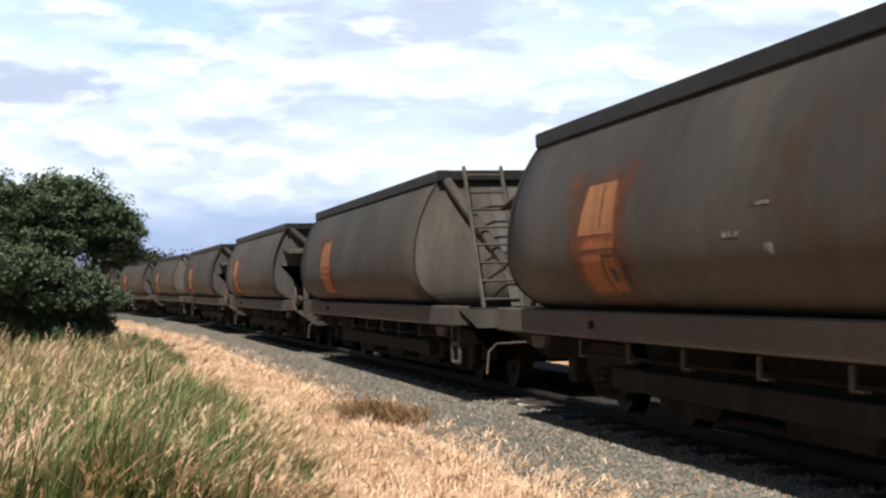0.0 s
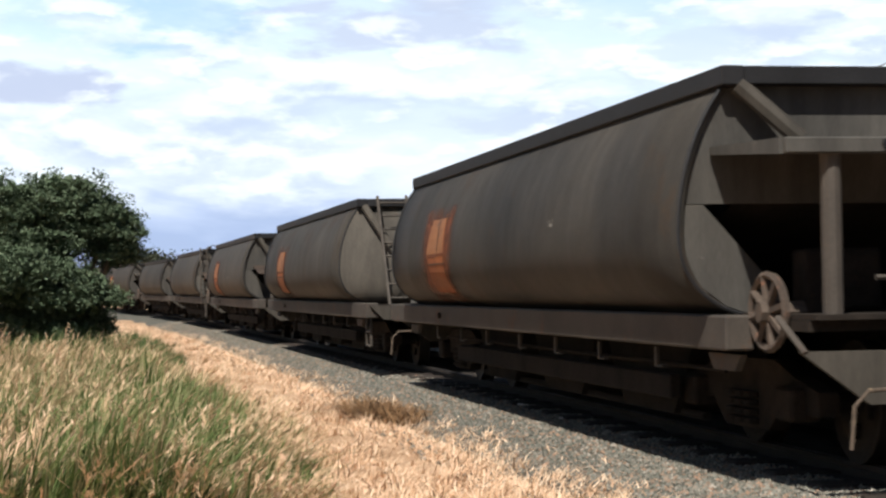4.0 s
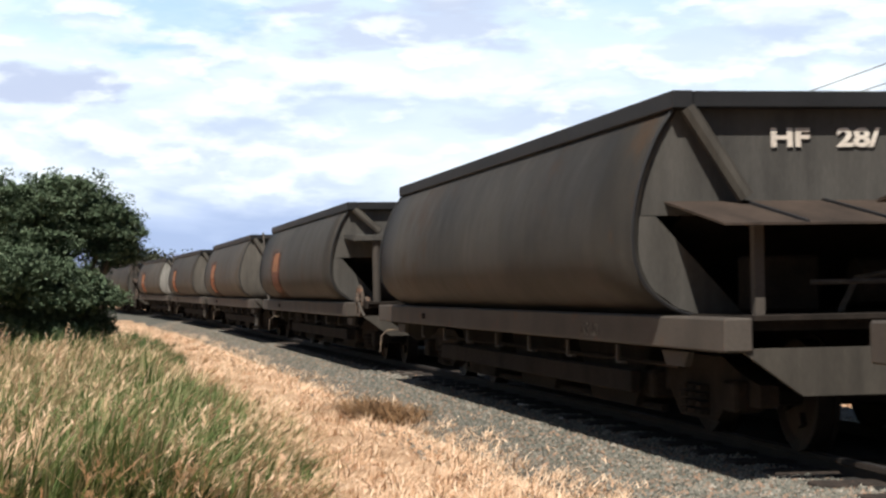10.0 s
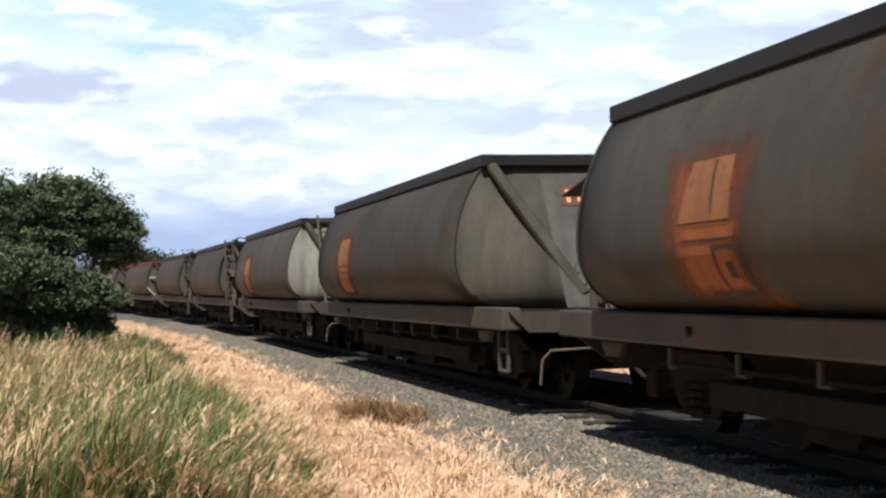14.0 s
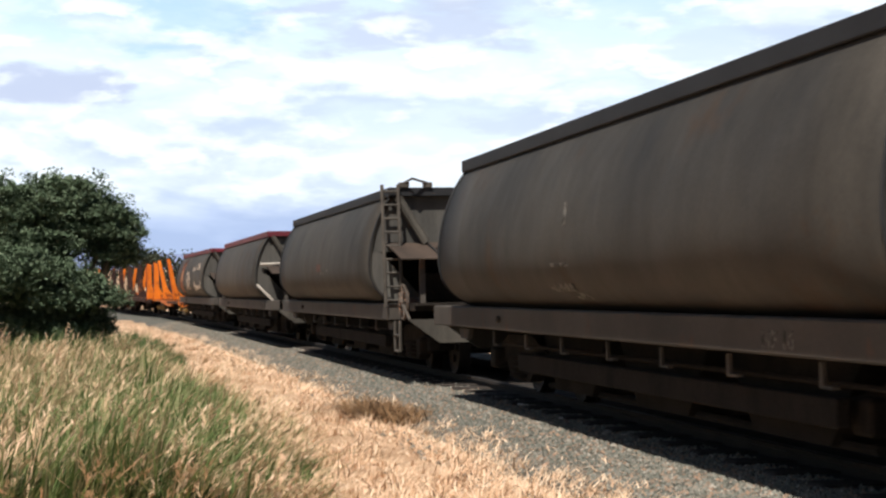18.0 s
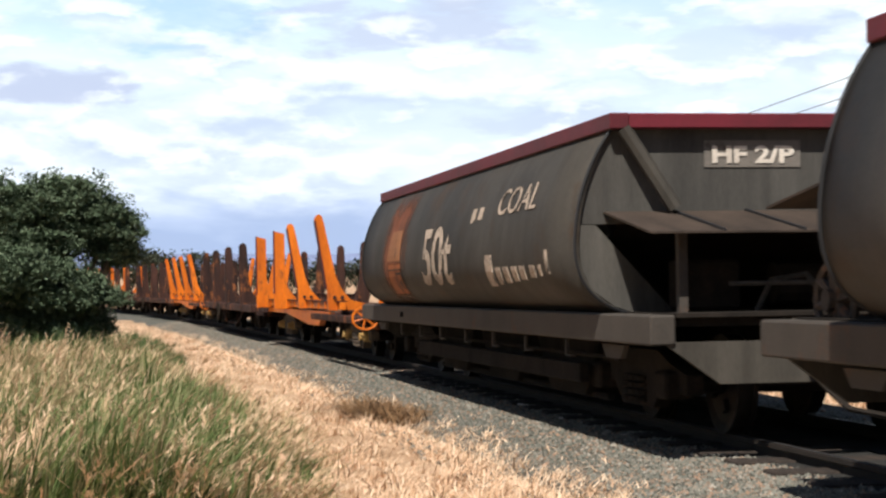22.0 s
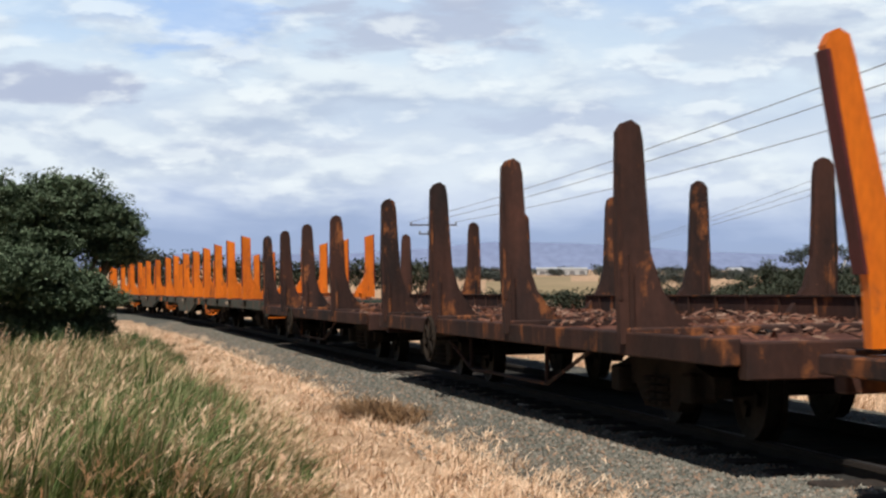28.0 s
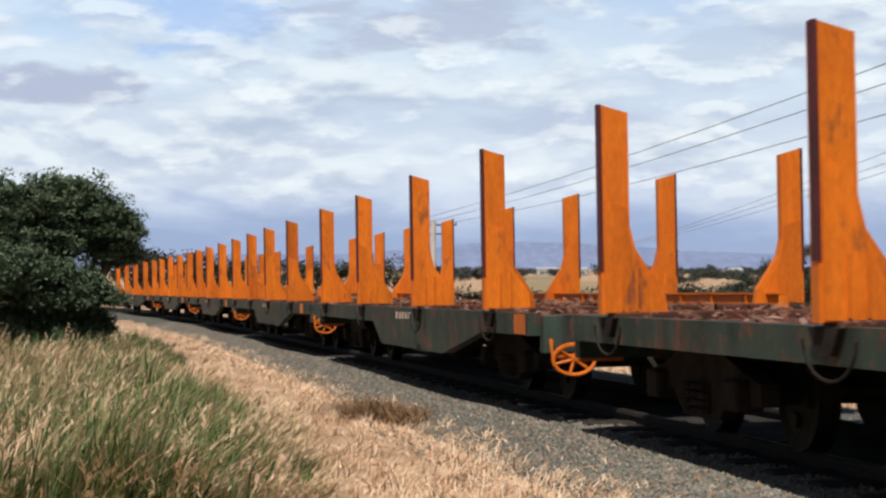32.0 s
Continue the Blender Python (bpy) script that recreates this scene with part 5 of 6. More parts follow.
def make_track():
    prof = BED
    ss = [-40 + i * 1.0 for i in range(360)]
    vs = [tuple(beside(s, u, z)) for s in ss for u, z in prof]
    k = len(prof)
    fs = [(i * k + j, i * k + j + 1, (i + 1) * k + j + 1, (i + 1) * k + j) for i in range(len(ss) - 1) for j in range(k - 1)]
    b = raw_mesh("ballast_bed", vs, fs, "ballast")
    tagged(b, label="grey crushed-stone ballast bed", category="ballast", kind="structure")
    # a darker strip over the ballast paints in the train's shade
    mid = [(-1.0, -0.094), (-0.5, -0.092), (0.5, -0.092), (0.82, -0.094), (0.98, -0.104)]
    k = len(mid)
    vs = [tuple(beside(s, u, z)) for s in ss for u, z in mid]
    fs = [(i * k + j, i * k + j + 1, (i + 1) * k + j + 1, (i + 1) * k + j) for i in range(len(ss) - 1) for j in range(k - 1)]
    b = raw_mesh("track_bed", vs, fs, "train_shade_bed")
    tagged(b, label="ballast between the rails, coloured dark for the shade under the train", category="ballast", kind="structure")
    for u in (0.60, -0.60):
        sect = [(-0.035, 0.0), (0.035, 0.0), (0.035, -0.03), (0.01, -0.04), (0.01, -0.1), (0.06, -0.12), (-0.06, -0.12), (-0.01, -0.1), (-0.01, -0.04), (-0.035, -0.03)]
        vs = [tuple(beside(s, u + a, z)) for s in ss for a, z in sect]
        k = len(sect)
        fs = [(i * k + j, i * k + (j + 1) % k, (i + 1) * k + (j + 1) % k, (i + 1) * k + j) for i in range(len(ss) - 1) for j in range(k)]
        r = raw_mesh("rail", vs, fs, "rail")
        tagged(r, label="worn steel rail with bright head", category="rail", kind="structure")
        vs = [tuple(beside(s, u + a, z)) for s in ss for a, z in ((-0.012, 0.003), (0.018, 0.003))]
        fs = [(i * 2, i * 2 + 1, i * 2 + 3, i * 2 + 2) for i in range(len(ss) - 1)]
        hd = raw_mesh("running_surface", vs, fs, "rail_head")
        hd.parent = r
    # sleepers
    b = bmesh.new()
    box(b, -0.12, 0.12, -1.02, 1.02, -0.2, -0.088, 0.01)
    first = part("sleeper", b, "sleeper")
    tagged(first, label="weathered timber sleeper in ballast", category="sleeper", group="sleepers of the track")
    def at(s):
        p, q = beside(s, 0), beside(s + 0.5, 0)
        h = line_at(s)[2]
        return Matrix.Translation(p) @ Matrix.Rotation(h + math.pi / 2, 4, "Z")
    first.matrix_basis = at(-9)
    for i in range(1, 90):
        copy_thing(first, at(-9 + i * 0.72))


def scatter_stones():
    rng = np.random.default_rng(3)
    n = 52000
    vs, fs = [], []
    tmpl = [(1, 0, 0), (-1, 0, 0), (0, 1, 0), (0, -1, 0), (0, 0, 1), (0, 0, -1)]
    tris = [(0, 2, 4), (2, 1, 4), (1, 3, 4), (3, 0, 4), (2, 0, 5), (1, 2, 5), (3, 1, 5), (0, 3, 5)]
    for i in range(n):
        s = -9 + 62 * rng.random() ** 2.2
        u = rng.uniform(0.75, 2.15) if rng.random() < 0.93 else rng.uniform(2.1, 2.7) if rng.random() < 0.5 else rng.uniform(-1.9, -0.9)
        if abs(abs(u) - 0.6) < 0.09:
            continue
        p = beside(s, u, bed_z(u) + 0.004)
        if u > 1.6:
            p.z = max(p.z, quick_z(p.x, p.y) + 0.004)
        r = rng.uniform(0.007, 0.018) if rng.random() < 0.95 else rng.uniform(0.018, 0.03)
        k = len(vs)
        q = rng.uniform(0.6, 1.3, 6)
        a = rng.uniform(0, 6.28)
        ca, sa = math.cos(a), math.sin(a)
        for t, f in zip(tmpl, q):
            x, y = (t[0] * ca - t[1] * sa) * r * f, (t[0] * sa + t[1] * ca) * r * f
            vs.append((p.x + x + rng.uniform(-.3, .3) * r, p.y + y, p.z + t[2] * r * f * 0.8))
        fs += [(k + a_, k + b_, k + c_) for a_, b_, c_ in tris]
    ob = raw_mesh("ballast_stones", vs, fs, "stones")
    tagged(ob, label="loose grey and rust-stained ballast stones", category="ballast", kind="stuff")


def blade(vs, fs, p, h, w, lean, turn, segs=2):
    dx, dy = math.cos(turn), math.sin(turn)
    k = len(vs)
    for i in range(segs + 1):
        f = i / segs
        ww = w * (1 - f * 0.85)
        bx, by = p[0] + lean * dx * f * f * h, p[1] + lean * dy * f * f * h
        z = p[2] + h * f * (1 - 0.25 * abs(lean) * f)
        vs.append((bx - dy * ww, by + dx * ww, z))
        vs.append((bx + dy * ww, by - dx * ww, z))
    for i in range(segs):
        a = k + 2 * i
        fs.append((a, a + 1, a + 3, a + 2))


def green_edge(y, x=0.0):
    """How far to the right the tall green grass reaches at the depth y, with a ragged border."""
    pts = [(8, -0.75), (11.5, -0.98), (14, -1.35), (16.5, -1.85), (19, -2.5), (22, -3.3), (26, -3.95), (30, -4.5), (34, -5.0), (38, -5.8), (42, -6.4)]
    for (y0, x0), (y1, x1) in zip(pts, pts[1:]):
        if y0 <= y <= y1:
            return x0 + (x1 - x0) * (y - y0) / (y1 - y0) + 0.32 * noise.noise(Vector((y * 0.9, 3.3, 0))) + 0.2 * noise.noise(Vector((y * 2.6, 8.1, 0)))
    return -99 if y > 42 else -0.75


def off_track(x, y):
    lx, ly, lh = line_at((y - 18) / math.cos(0.19))
    return (lx - x) * math.cos(lh)


def straw_from(x, y):
    """Where the straw begins beside the ballast: an uneven border."""
    return 1.86 + 0.26 * noise.noise(Vector((x * 0.9, y * 0.55, 2.0))) + 0.16 * noise.noise(Vector((x * 3.1, y * 2.1, 5.0)))


def scatter_grass():
    rng = np.random.default_rng(7)
    # matted straw: short blades lying every way
    vs, fs = [], []
    for i in range(110000):
        y = 9 + 58 * rng.random() ** 1.8
        half = y * 0.26
        x = rng.uniform(-half, min(half, 3.4))
        u = off_track(x, y)
        if u < straw_from(x, y) - (0.25 if rng.random() < 0.12 else 0.0) or x < green_edge(y) - 0.1:
            continue
        patch = noise.noise(Vector((x * 1.6, y * 0.9, 4)))
        if patch < -0.2 and rng.random() < 0.75:
            continue
        h = rng.uniform(0.025, 0.065) * (1.0 + 0.7 * patch)
        z = max(quick_z(x, y), beside((y - 18) / 0.982, u, bed_z(u)).z if u < 2.6 else -9)
        blade(vs, fs, (x, y, z - 0.006), h, rng.uniform(0.003, 0.007) * (1 + y / 45), rng.uniform(0.8, 3.4), rng.normal(0.2, 1.5), 1)
    # upright wisps and tussocks
    for i in range(3400):
        y = 9 + 42 * rng.random() ** 1.7
        x = rng.uniform(-y * 0.25, min(y * 0.25, 3.2))
        u = off_track(x, y)
        if u < straw_from(x, y) + 0.1 or x < green_edge(y) - 0.05:
            continue
        if noise.noise(Vector((x * 1.1, y * 0.7, 9))) < -0.1 and rng.random() < 0.8:
            continue
        big, way = rng.uniform(0.5, 1.5), rng.normal(0.2, 0.9)
        for j in range(14):
            qx, qy = x + rng.normal(0, 0.045) * big, y + rng.normal(0, 0.08) * big
            v = off_track(qx, qy)
            zq = max(quick_z(qx, qy), beside((qy - 18) / 0.982, v, bed_z(v)).z if v < 2.6 else -9)
            blade(vs, fs, (qx, qy, zq - 0.01), rng.uniform(0.05, 0.14) * big, rng.uniform(0.003, 0.007) * (1 + y / 50), rng.uniform(0.3, 1.8), way + rng.normal(0, 0.7), 2)
    # a ragged fringe along the ballast
    for i in range(16000):
        y = 9 + 45 * rng.random() ** 1.6
        u = 1.75 + 0.95 * rng.random()
        q = beside((y - 18) / 0.982, u)
        if u < straw_from(q.x, q.y) or rng.random() > (u - 1.6):
            continue
        z = max(quick_z(q.x, q.y), beside((q.y - 18) / 0.982, u, bed_z(u)).z)
        blade(vs, fs, (q.x, q.y, z - 0.006), rng.uniform(0.03, 0.08), rng.uniform(0.003, 0.007) * (1 + y / 45), rng.uniform(0.6, 2.8), rng.normal(0.2, 1.5), 1)
    # the far bank beyond the line
    for i in range(9000):
        s, u = -14 + 60 * rng.random() ** 1.5, -2.5 - 5.5 * rng.random() ** 1.6
        q = beside(s, u)
        clump = noise.noise(Vector((q.x * 0.8, q.y * 0.5, 12)))
        if clump < -0.25:
            continue
        way = rng.normal(0.2, 1.2)
        for j in range(3):
            blade(vs, fs, (q.x + rng.normal(0, 0.05), q.y + rng.normal(0, 0.08), rail_z(s) - 0.25 - min(1.2, max(0.0, (-u - 4) * 0.04))), rng.uniform(0.08, 0.26) * (1 + clump), rng.uniform(0.006, 0.012), rng.uniform(0.3, 1.6), way + rng.normal(0, 0.6), 2)
    ob = raw_mesh("dry_grass", vs, fs, "straw")
    tagged(ob, label="short matted dry straw-coloured grass", category="grass", kind="stuff")
    # short dark blades that stand in for the shade between the tall stems
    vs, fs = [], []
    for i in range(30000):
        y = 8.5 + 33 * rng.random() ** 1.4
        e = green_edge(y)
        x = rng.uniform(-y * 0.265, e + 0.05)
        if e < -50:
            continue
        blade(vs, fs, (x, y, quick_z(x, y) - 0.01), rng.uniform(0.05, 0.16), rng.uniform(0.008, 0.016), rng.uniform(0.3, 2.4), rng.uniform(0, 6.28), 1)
    ob = raw_mesh("shade_blades", vs, fs, "grass_shade")
    tagged(ob, label="short blades coloured dark for the shade under the tall grass", category="grass", kind="stuff")
    # tall grass in clumps, bent over by the wind
    gv, gf, sv, sf, wv, wf = [], [], [], [], [], []
    for i in range(5800):
        y = 8.5 + 33 * rng.random() ** 1.4
        e = green_edge(y)
        if e < -50:
            continue
        x = rng.uniform(-y * 0.265, e + 0.1)
        near = max(0.0, min(1.0, (e - x) / 0.55))
        tall = (0.26 + 0.3 * near) * (1 + 0.35 * noise.noise(Vector((x * 0.9, y * 0.6, 0))))
        if y > 31:
            tall *= 0.75
        way, bend = rng.normal(0.1, 0.75), rng.uniform(0.15, 0.85)
        seedy = 0.31 + 0.6 * noise.noise(Vector((x * 0.7, y * 0.35, 6.0)))
        if y > 26:
            seedy -= 0.5
        if x > e - 0.25:
            seedy += 0.2
        dry = rng.random() < seedy
        v, f = (sv, sf) if dry else (wv, wf) if y > 25 + 4 * rng.random() else (gv, gf)
        size = rng.uniform(0.6, 1.15)
        for j in range(9 if dry else 13):
            qx, qy = x + rng.normal(0, 0.045), y + rng.normal(0, 0.09)
            h = tall * size * rng.uniform(0.55, 1.12)
            w0 = rng.uniform(0.003, 0.006) if dry else rng.uniform(0.006, 0.015)
            l, t = bend * rng.uniform(0.4, 1.7), way + rng.normal(0, 0.55)
            z = quick_z(qx, qy) - 0.01
            blade(v, f, (qx, qy, z), h * (1.12 if dry else 1.0), w0, l, t, 4)
            if dry and rng.random() < 0.55:
                # feathery head drooping along the stem's end
                h *= 1.12
                for k in range(7):
                    g = 0.8 + 0.03 * k
                    c = (qx + l * math.cos(t) * g * g * h, qy + l * math.sin(t) * g * g * h, z + h * g * (1 - 0.25 * l * g))
                    blade(v, f, (c[0] + rng.normal(0, 0.004), c[1], c[2]), 0.045, 0.0055, 1.2, t + rng.normal(0, 0.5), 1)
    ob = raw_mesh("tall_grass", gv, gf, "green_grass")
    tagged(ob, label="tall green grass bent over in the verge", category="grass", kind="stuff")
    # the farther clumps, in a green darkened for the shade by the shrub
    ob = raw_mesh("shade_weeds", wv, wf, "weeds")
    tagged(ob, label="low green weeds at the shrub's foot, darkened for the shade there", category="weeds", kind="stuff")
    ob = raw_mesh("seed_grass", sv, sf, "seed_grass")
    tagged(ob, label="tan seeding grass stems among the green", category="grass", kind="stuff")
    # a dead brush heap beside the ballast, and dry twigs in the straw
    vs, fs = [], []
    for i in range(2400):
        a = rng.normal(0, 1)
        p = Vector((-0.5 + a * 0.19, 18.0 + rng.normal(0, 0.35) - a * 0.1, 0))
        blade(vs, fs, (p.x, p.y, quick_z(p.x, p.y) - 0.01), rng.uniform(0.1, 0.3), rng.uniform(0.005, 0.011), rng.uniform(0.3, 2.2), rng.normal(2.4, 1.2), 2)
    ob = raw_mesh("dead_clump", vs, fs, "dead")
    tagged(ob, label="low clump of brown dead brush", category="brush", kind="stuff")
    vs, fs = [], []
    for i in range(150):
        y = 10 + 30 * rng.random() ** 1.5
        x = rng.uniform(green_edge(y), min(2.0, y * 0.2))
        if off_track(x, y) < 2.0:
            continue
        for j in range(rng.integers(2, 7)):
            blade(vs, fs, (x + rng.normal(0, 0.05), y + rng.normal(0, 0.1), quick_z(x, y)), rng.uniform(0.12, 0.3), 0.004, rng.uniform(0.8, 2.6), rng.uniform(0, 6.28), 4)
    ob = raw_mesh("dry_twigs", vs, fs, "dead")
    tagged(ob, label="curled brown dry weed stems in the straw", category="weeds", kind="stuff")


def quick_z(x, y):
    s = (y - 18) / 0.982
    lx, ly, lh = line_at(s)
    u = (lx - x) * math.cos(lh)
    near = min(1.0, max(0.0, (abs(u) - 1.4) / 1.6))
    return rail_z(s) - shoulder(u) + 0.03 * noise.noise(Vector((x * 0.7, y * 0.7, 0))) * min(1, near + 0.2)


# ---- trees ----
def leafy(lobes, count, size, seed, tuft=40, core=0.0):
    """Leaves in small tufts over the lobes (centre, radii), with a dense heart where core is given."""
    rng = np.random.default_rng(seed)
    vs, fs = [], []
    total = sum(r[0] * r[1] for _, r in lobes)
    def leaf(p, s):
        a, t = rng.uniform(0, 6.28), rng.uniform(-0.9, 0.9)
        u = np.array([math.cos(a) * math.cos(t), math.sin(a) * math.cos(t), math.sin(t)]) * s
        v = np.array([-math.sin(a), math.cos(a), rng.uniform(-0.5, 0.5)]) * s * 0.5
        k = len(vs)
        vs.extend([tuple(p - u), tuple(p + v), tuple(p + u), tuple(p - v)])
        fs.append((k, k + 1, k + 2, k + 3))
    for c, r in lobes:
        c, r = np.array(c), np.array(r)
        tufts = max(8, int(count * r[0] * r[1] / total / tuft))
        for _ in range(tufts):
            d = rng.normal(0, 1, 3)
            d /= np.linalg.norm(d)
            d[2] = abs(d[2]) - 0.35 if rng.random() < 0.8 else d[2]
            bump = 1 + 0.2 * noise.noise(Vector((d[0] * 2.2 + c[0], d[1] * 2.2, d[2] * 2.2)))
            q = c + d * r * rng.uniform(0.7, 1.0) * bump
            ts = size * rng.uniform(1.5, 2.8)
            for _ in range(tuft):
                leaf(q + np.clip(rng.normal(0, 1, 3), -1.7, 1.7) * ts * np.array([1, 1, 0.6]), size * rng.uniform(0.6, 1.3))
        for _ in range(int(core * r[0] * r[2])):
            d = rng.normal(0, 1, 3)
            d /= np.linalg.norm(d)
            leaf(c + d * r * rng.uniform(0.3, 0.75), size * rng.uniform(1.6, 2.6))
    return vs, fs


def tree(name, base, lobes, count, size, seed, leaf="leaves", trunk_r=0.14, label="", category="tree", group="", tuft=40, core=0.0):
    t = empty(name, label=label, category=category, group=group)
    t.location = base
    rng = random.Random(seed)
    b = bmesh.new()
    for c, r in lobes:
        mid = Vector((c[0] * 0.35 + rng.uniform(-0.1, 0.1), c[1] * 0.35, c[2] * 0.5))
        top = Vector(c)
        q = [Vector((0, 0, -0.1)), mid, top]
        for i, (p0, p1) in enumerate(zip(q, q[1:])):
            rod(b, p0, p1 if i == 0 else p0.lerp(p1, 0.7), trunk_r * (1 - 0.35 * i) * 0.7, 7)
        for _ in range(4):
            d = Vector((rng.uniform(-1, 1) * r[0], rng.uniform(-1, 1) * r[1], rng.uniform(0.1, 0.9) * r[2])) * 0.5
            rod(b, mid.lerp(top, rng.uniform(0.3, 1)), top + d, trunk_r * 0.25, 5)
    part("trunk", b, "bark", t)
    vs, fs = leafy(lobes, count, size, seed, tuft, core)
    cr = raw_mesh("crown", vs, fs, leaf)
    cr.parent = t
    return t


def make_trees():
    # the big shrub beside the line
    y = 32.5
    z = quick_z(-6.5, y)
    tree("shrub_tree", (-6.6, y, z), [((-0.25, 0.4, 2.76), (1.1, 1.1, 0.75)), ((-1.5, 0.3, 2.62), (1.2, 1.2, 0.88)), ((0.55, 0.5, 2.4), (0.72, 0.9, 0.64)), ((0.72, 0.5, 1.95), (0.5, 0.7, 0.42)), ((-0.5, 0.1, 2.1), (1.0, 0.9, 0.65)), ((-1.6, 0.1, 1.95), (1.0, 0.9, 0.6)), ((-0.75, -1.0, 1.55), (1.1, 0.95, 0.65)), ((0.15, -0.7, 1.2), (0.95, 0.9, 0.6)), ((-1.9, -0.8, 1.3), (1.2, 1.0, 0.8)), ((-0.6, -0.5, 0.65), (1.2, 0.9, 0.5)), ((0.1, -0.2, 0.65), (0.7, 0.8, 0.42))],
         135000, 0.038, 5, trunk_r=0.12, label="dense dark-green bushy tree beside the track", tuft=55, core=3800)
    # tree line behind the train on the left and middle
    k = 0
    for px, top, d, wide in ((225, 425, 190, 1.0), (262, 432, 200, 0.8), (300, 448, 210, 0.7), (350, 440, 215, 0.8), (400, 452, 240, 0.9), (450, 455, 240, 1), (500, 458, 250, 1), (545, 460, 250, 1), (600, 455, 250, 1), (650, 452, 250, 1.1), (705, 455, 255, 1.1), (745, 462, 260, 0.9)):
        x = (px - 784) / 3251 * d
        zt = EYE + (473 - top) / 3251 * d
        zb = -3.6
        h = zt - zb
        r = 2.6 * wide
        tree("far_tree", (x, d, zb), [((0, 0, h - 1.6), (r, r, 1.7)), ((r * 0.6, 0, h - 2.6), (r * 0.8, r, 1.5)), ((-r * 0.7, 0, h - 2.8), (r * 0.8, r, 1.6)), ((0, 0, h * 0.4), (r, r, h * 0.4))],
             1500, 0.28, 20 + k, leaf="far_leaves", trunk_r=0.2, label="dark-green tree in the belt behind the line", group="tree belt behind the line")
        k += 1


def make_sky_backdrop():
    # a far curved sheet of cloud that drifts slowly
    R, n, mrows = 4600.0, 48, 16
    vs, fs = [], []
    for j in range(mrows + 1):
        el = -1.5 + 16.0 * j / mrows
        for i in range(n + 1):
            az = -26 + 52.0 * i / n
            vs.append((R * math.sin(radians(az)), R * math.cos(radians(az)), R * math.tan(radians(el))))
    fs = [(j * (n + 1) + i, j * (n + 1) + i + 1, (j + 1) * (n + 1) + i + 1, (j + 1) * (n + 1) + i) for j in range(mrows) for i in range(n)]
    m = bpy.data.materials.new("cloudy_sky")
    m.use_nodes = True
    nt = m.node_tree
    nd, link = nt.nodes, nt.links.new
    nd.remove(nd["Principled BSDF"])
    em = nd.new("ShaderNodeEmission")
    co = nd.new("ShaderNodeTexCoord")
    mp = nd.new("ShaderNodeMapping")
    mp.inputs["Scale"].default_value = (1 / 380, 1 / 380, 1 / 112)
    link(co.outputs["Object"], mp.inputs[0])
    def cloud(scale, detail, rough, lo, hi, shift, wide=(1, 1, 1), warp=0.3):
        mm = nd.new("ShaderNodeMapping")
        mm.inputs["Location"].default_value = shift
        mm.inputs["Scale"].default_value = wide
        link(mp.outputs[0], mm.inputs[0])
        t = nd.new("ShaderNodeTexNoise")
        t.inputs["Scale"].default_value, t.inputs["Detail"].default_value, t.inputs["Roughness"].default_value = scale, detail, rough
        t.inputs["Distortion"].default_value = warp
        link(mm.outputs[0], t.inputs[0])
        if lo is None:
            return t.outputs[0]
        r = nd.new("ShaderNodeMapRange")
        r.interpolation_type = "SMOOTHSTEP"
        r.inputs["From Min"].default_value, r.inputs["From Max"].default_value = lo, hi
        link(t.outputs[0], r.inputs[0])
        return r.outputs[0]
    def mix(f, a, b):
        x = nd.new("ShaderNodeMix")
        x.data_type = "RGBA"
        link(f, x.inputs["Factor"])
        for v, s in ((a, "A"), (b, "B")):
            if isinstance(v, tuple):
                x.inputs[s].default_value = (*v, 1)
            else:
                link(v, x.inputs[s])
        return x.outputs["Result"]
    def calc(op, a, b):
        x = nd.new("ShaderNodeMath")
        x.operation = op
        for v, i in ((a, 0), (b, 1)):
            if isinstance(v, (int, float)):
                x.inputs[i].default_value = v
            else:
                link(v, x.inputs[i])
        return x.outputs[0]
    # layers of cloud by height, their edges ruffled
    sep = nd.new("ShaderNodeSeparateXYZ")
    link(co.outputs["Object"], sep.inputs[0])
    ruffle = cloud(1.0, 6, 0.55, None, None, (2.3, 0, 8.1))
    level = calc("DIVIDE", calc("ADD", sep.outputs["Z"], calc("MULTIPLY", calc("SUBTRACT", ruffle, 0.5), 260)), 720)
    ramp = nd.new("ShaderNodeValToRGB")
    layers = [(0.0, (0.37, 0.46, 0.66)), (0.12, (0.37, 0.47, 0.69)), (0.19, (0.47, 0.57, 0.78)), (0.26, (0.66, 0.75, 0.90)), (0.36, (0.78, 0.87, 0.97)), (0.46, (0.67, 0.77, 0.90)), (0.58, (0.62, 0.73, 0.88)), (0.68, (0.74, 0.86, 0.97)), (0.8, (0.63, 0.77, 0.93)), (0.9, (0.60, 0.74, 0.92)), (1.0, (0.52, 0.68, 0.92))]
    e = ramp.color_ramp.elements
    while len(e) < len(layers):
        e.new(0.5)
    for i, (p, c) in enumerate(layers):
        e[i].position, e[i].color = p, (*c, 1)
    link(level, ramp.inputs[0])
    c1 = ramp.outputs[0]
    fadez = nd.new("ShaderNodeMapRange")
    fadez.inputs["From Min"].default_value, fadez.inputs["From Max"].default_value = 110, 220
    link(sep.outputs["Z"], fadez.inputs[0])
    def bank(scale, shift, lo, hi, lift, strength, grey, light, under):
        """Heaped cloud: lit where it thins upwards, grey below."""
        n1 = cloud(scale, 7, 0.52, None, None, shift, (1, 1, 0.8), 0.12)
        n2 = cloud(scale, 7, 0.52, None, None, (shift[0], shift[1], shift[2] + lift), (1, 1, 0.8), 0.12)
        mask = nd.new("ShaderNodeMapRange")
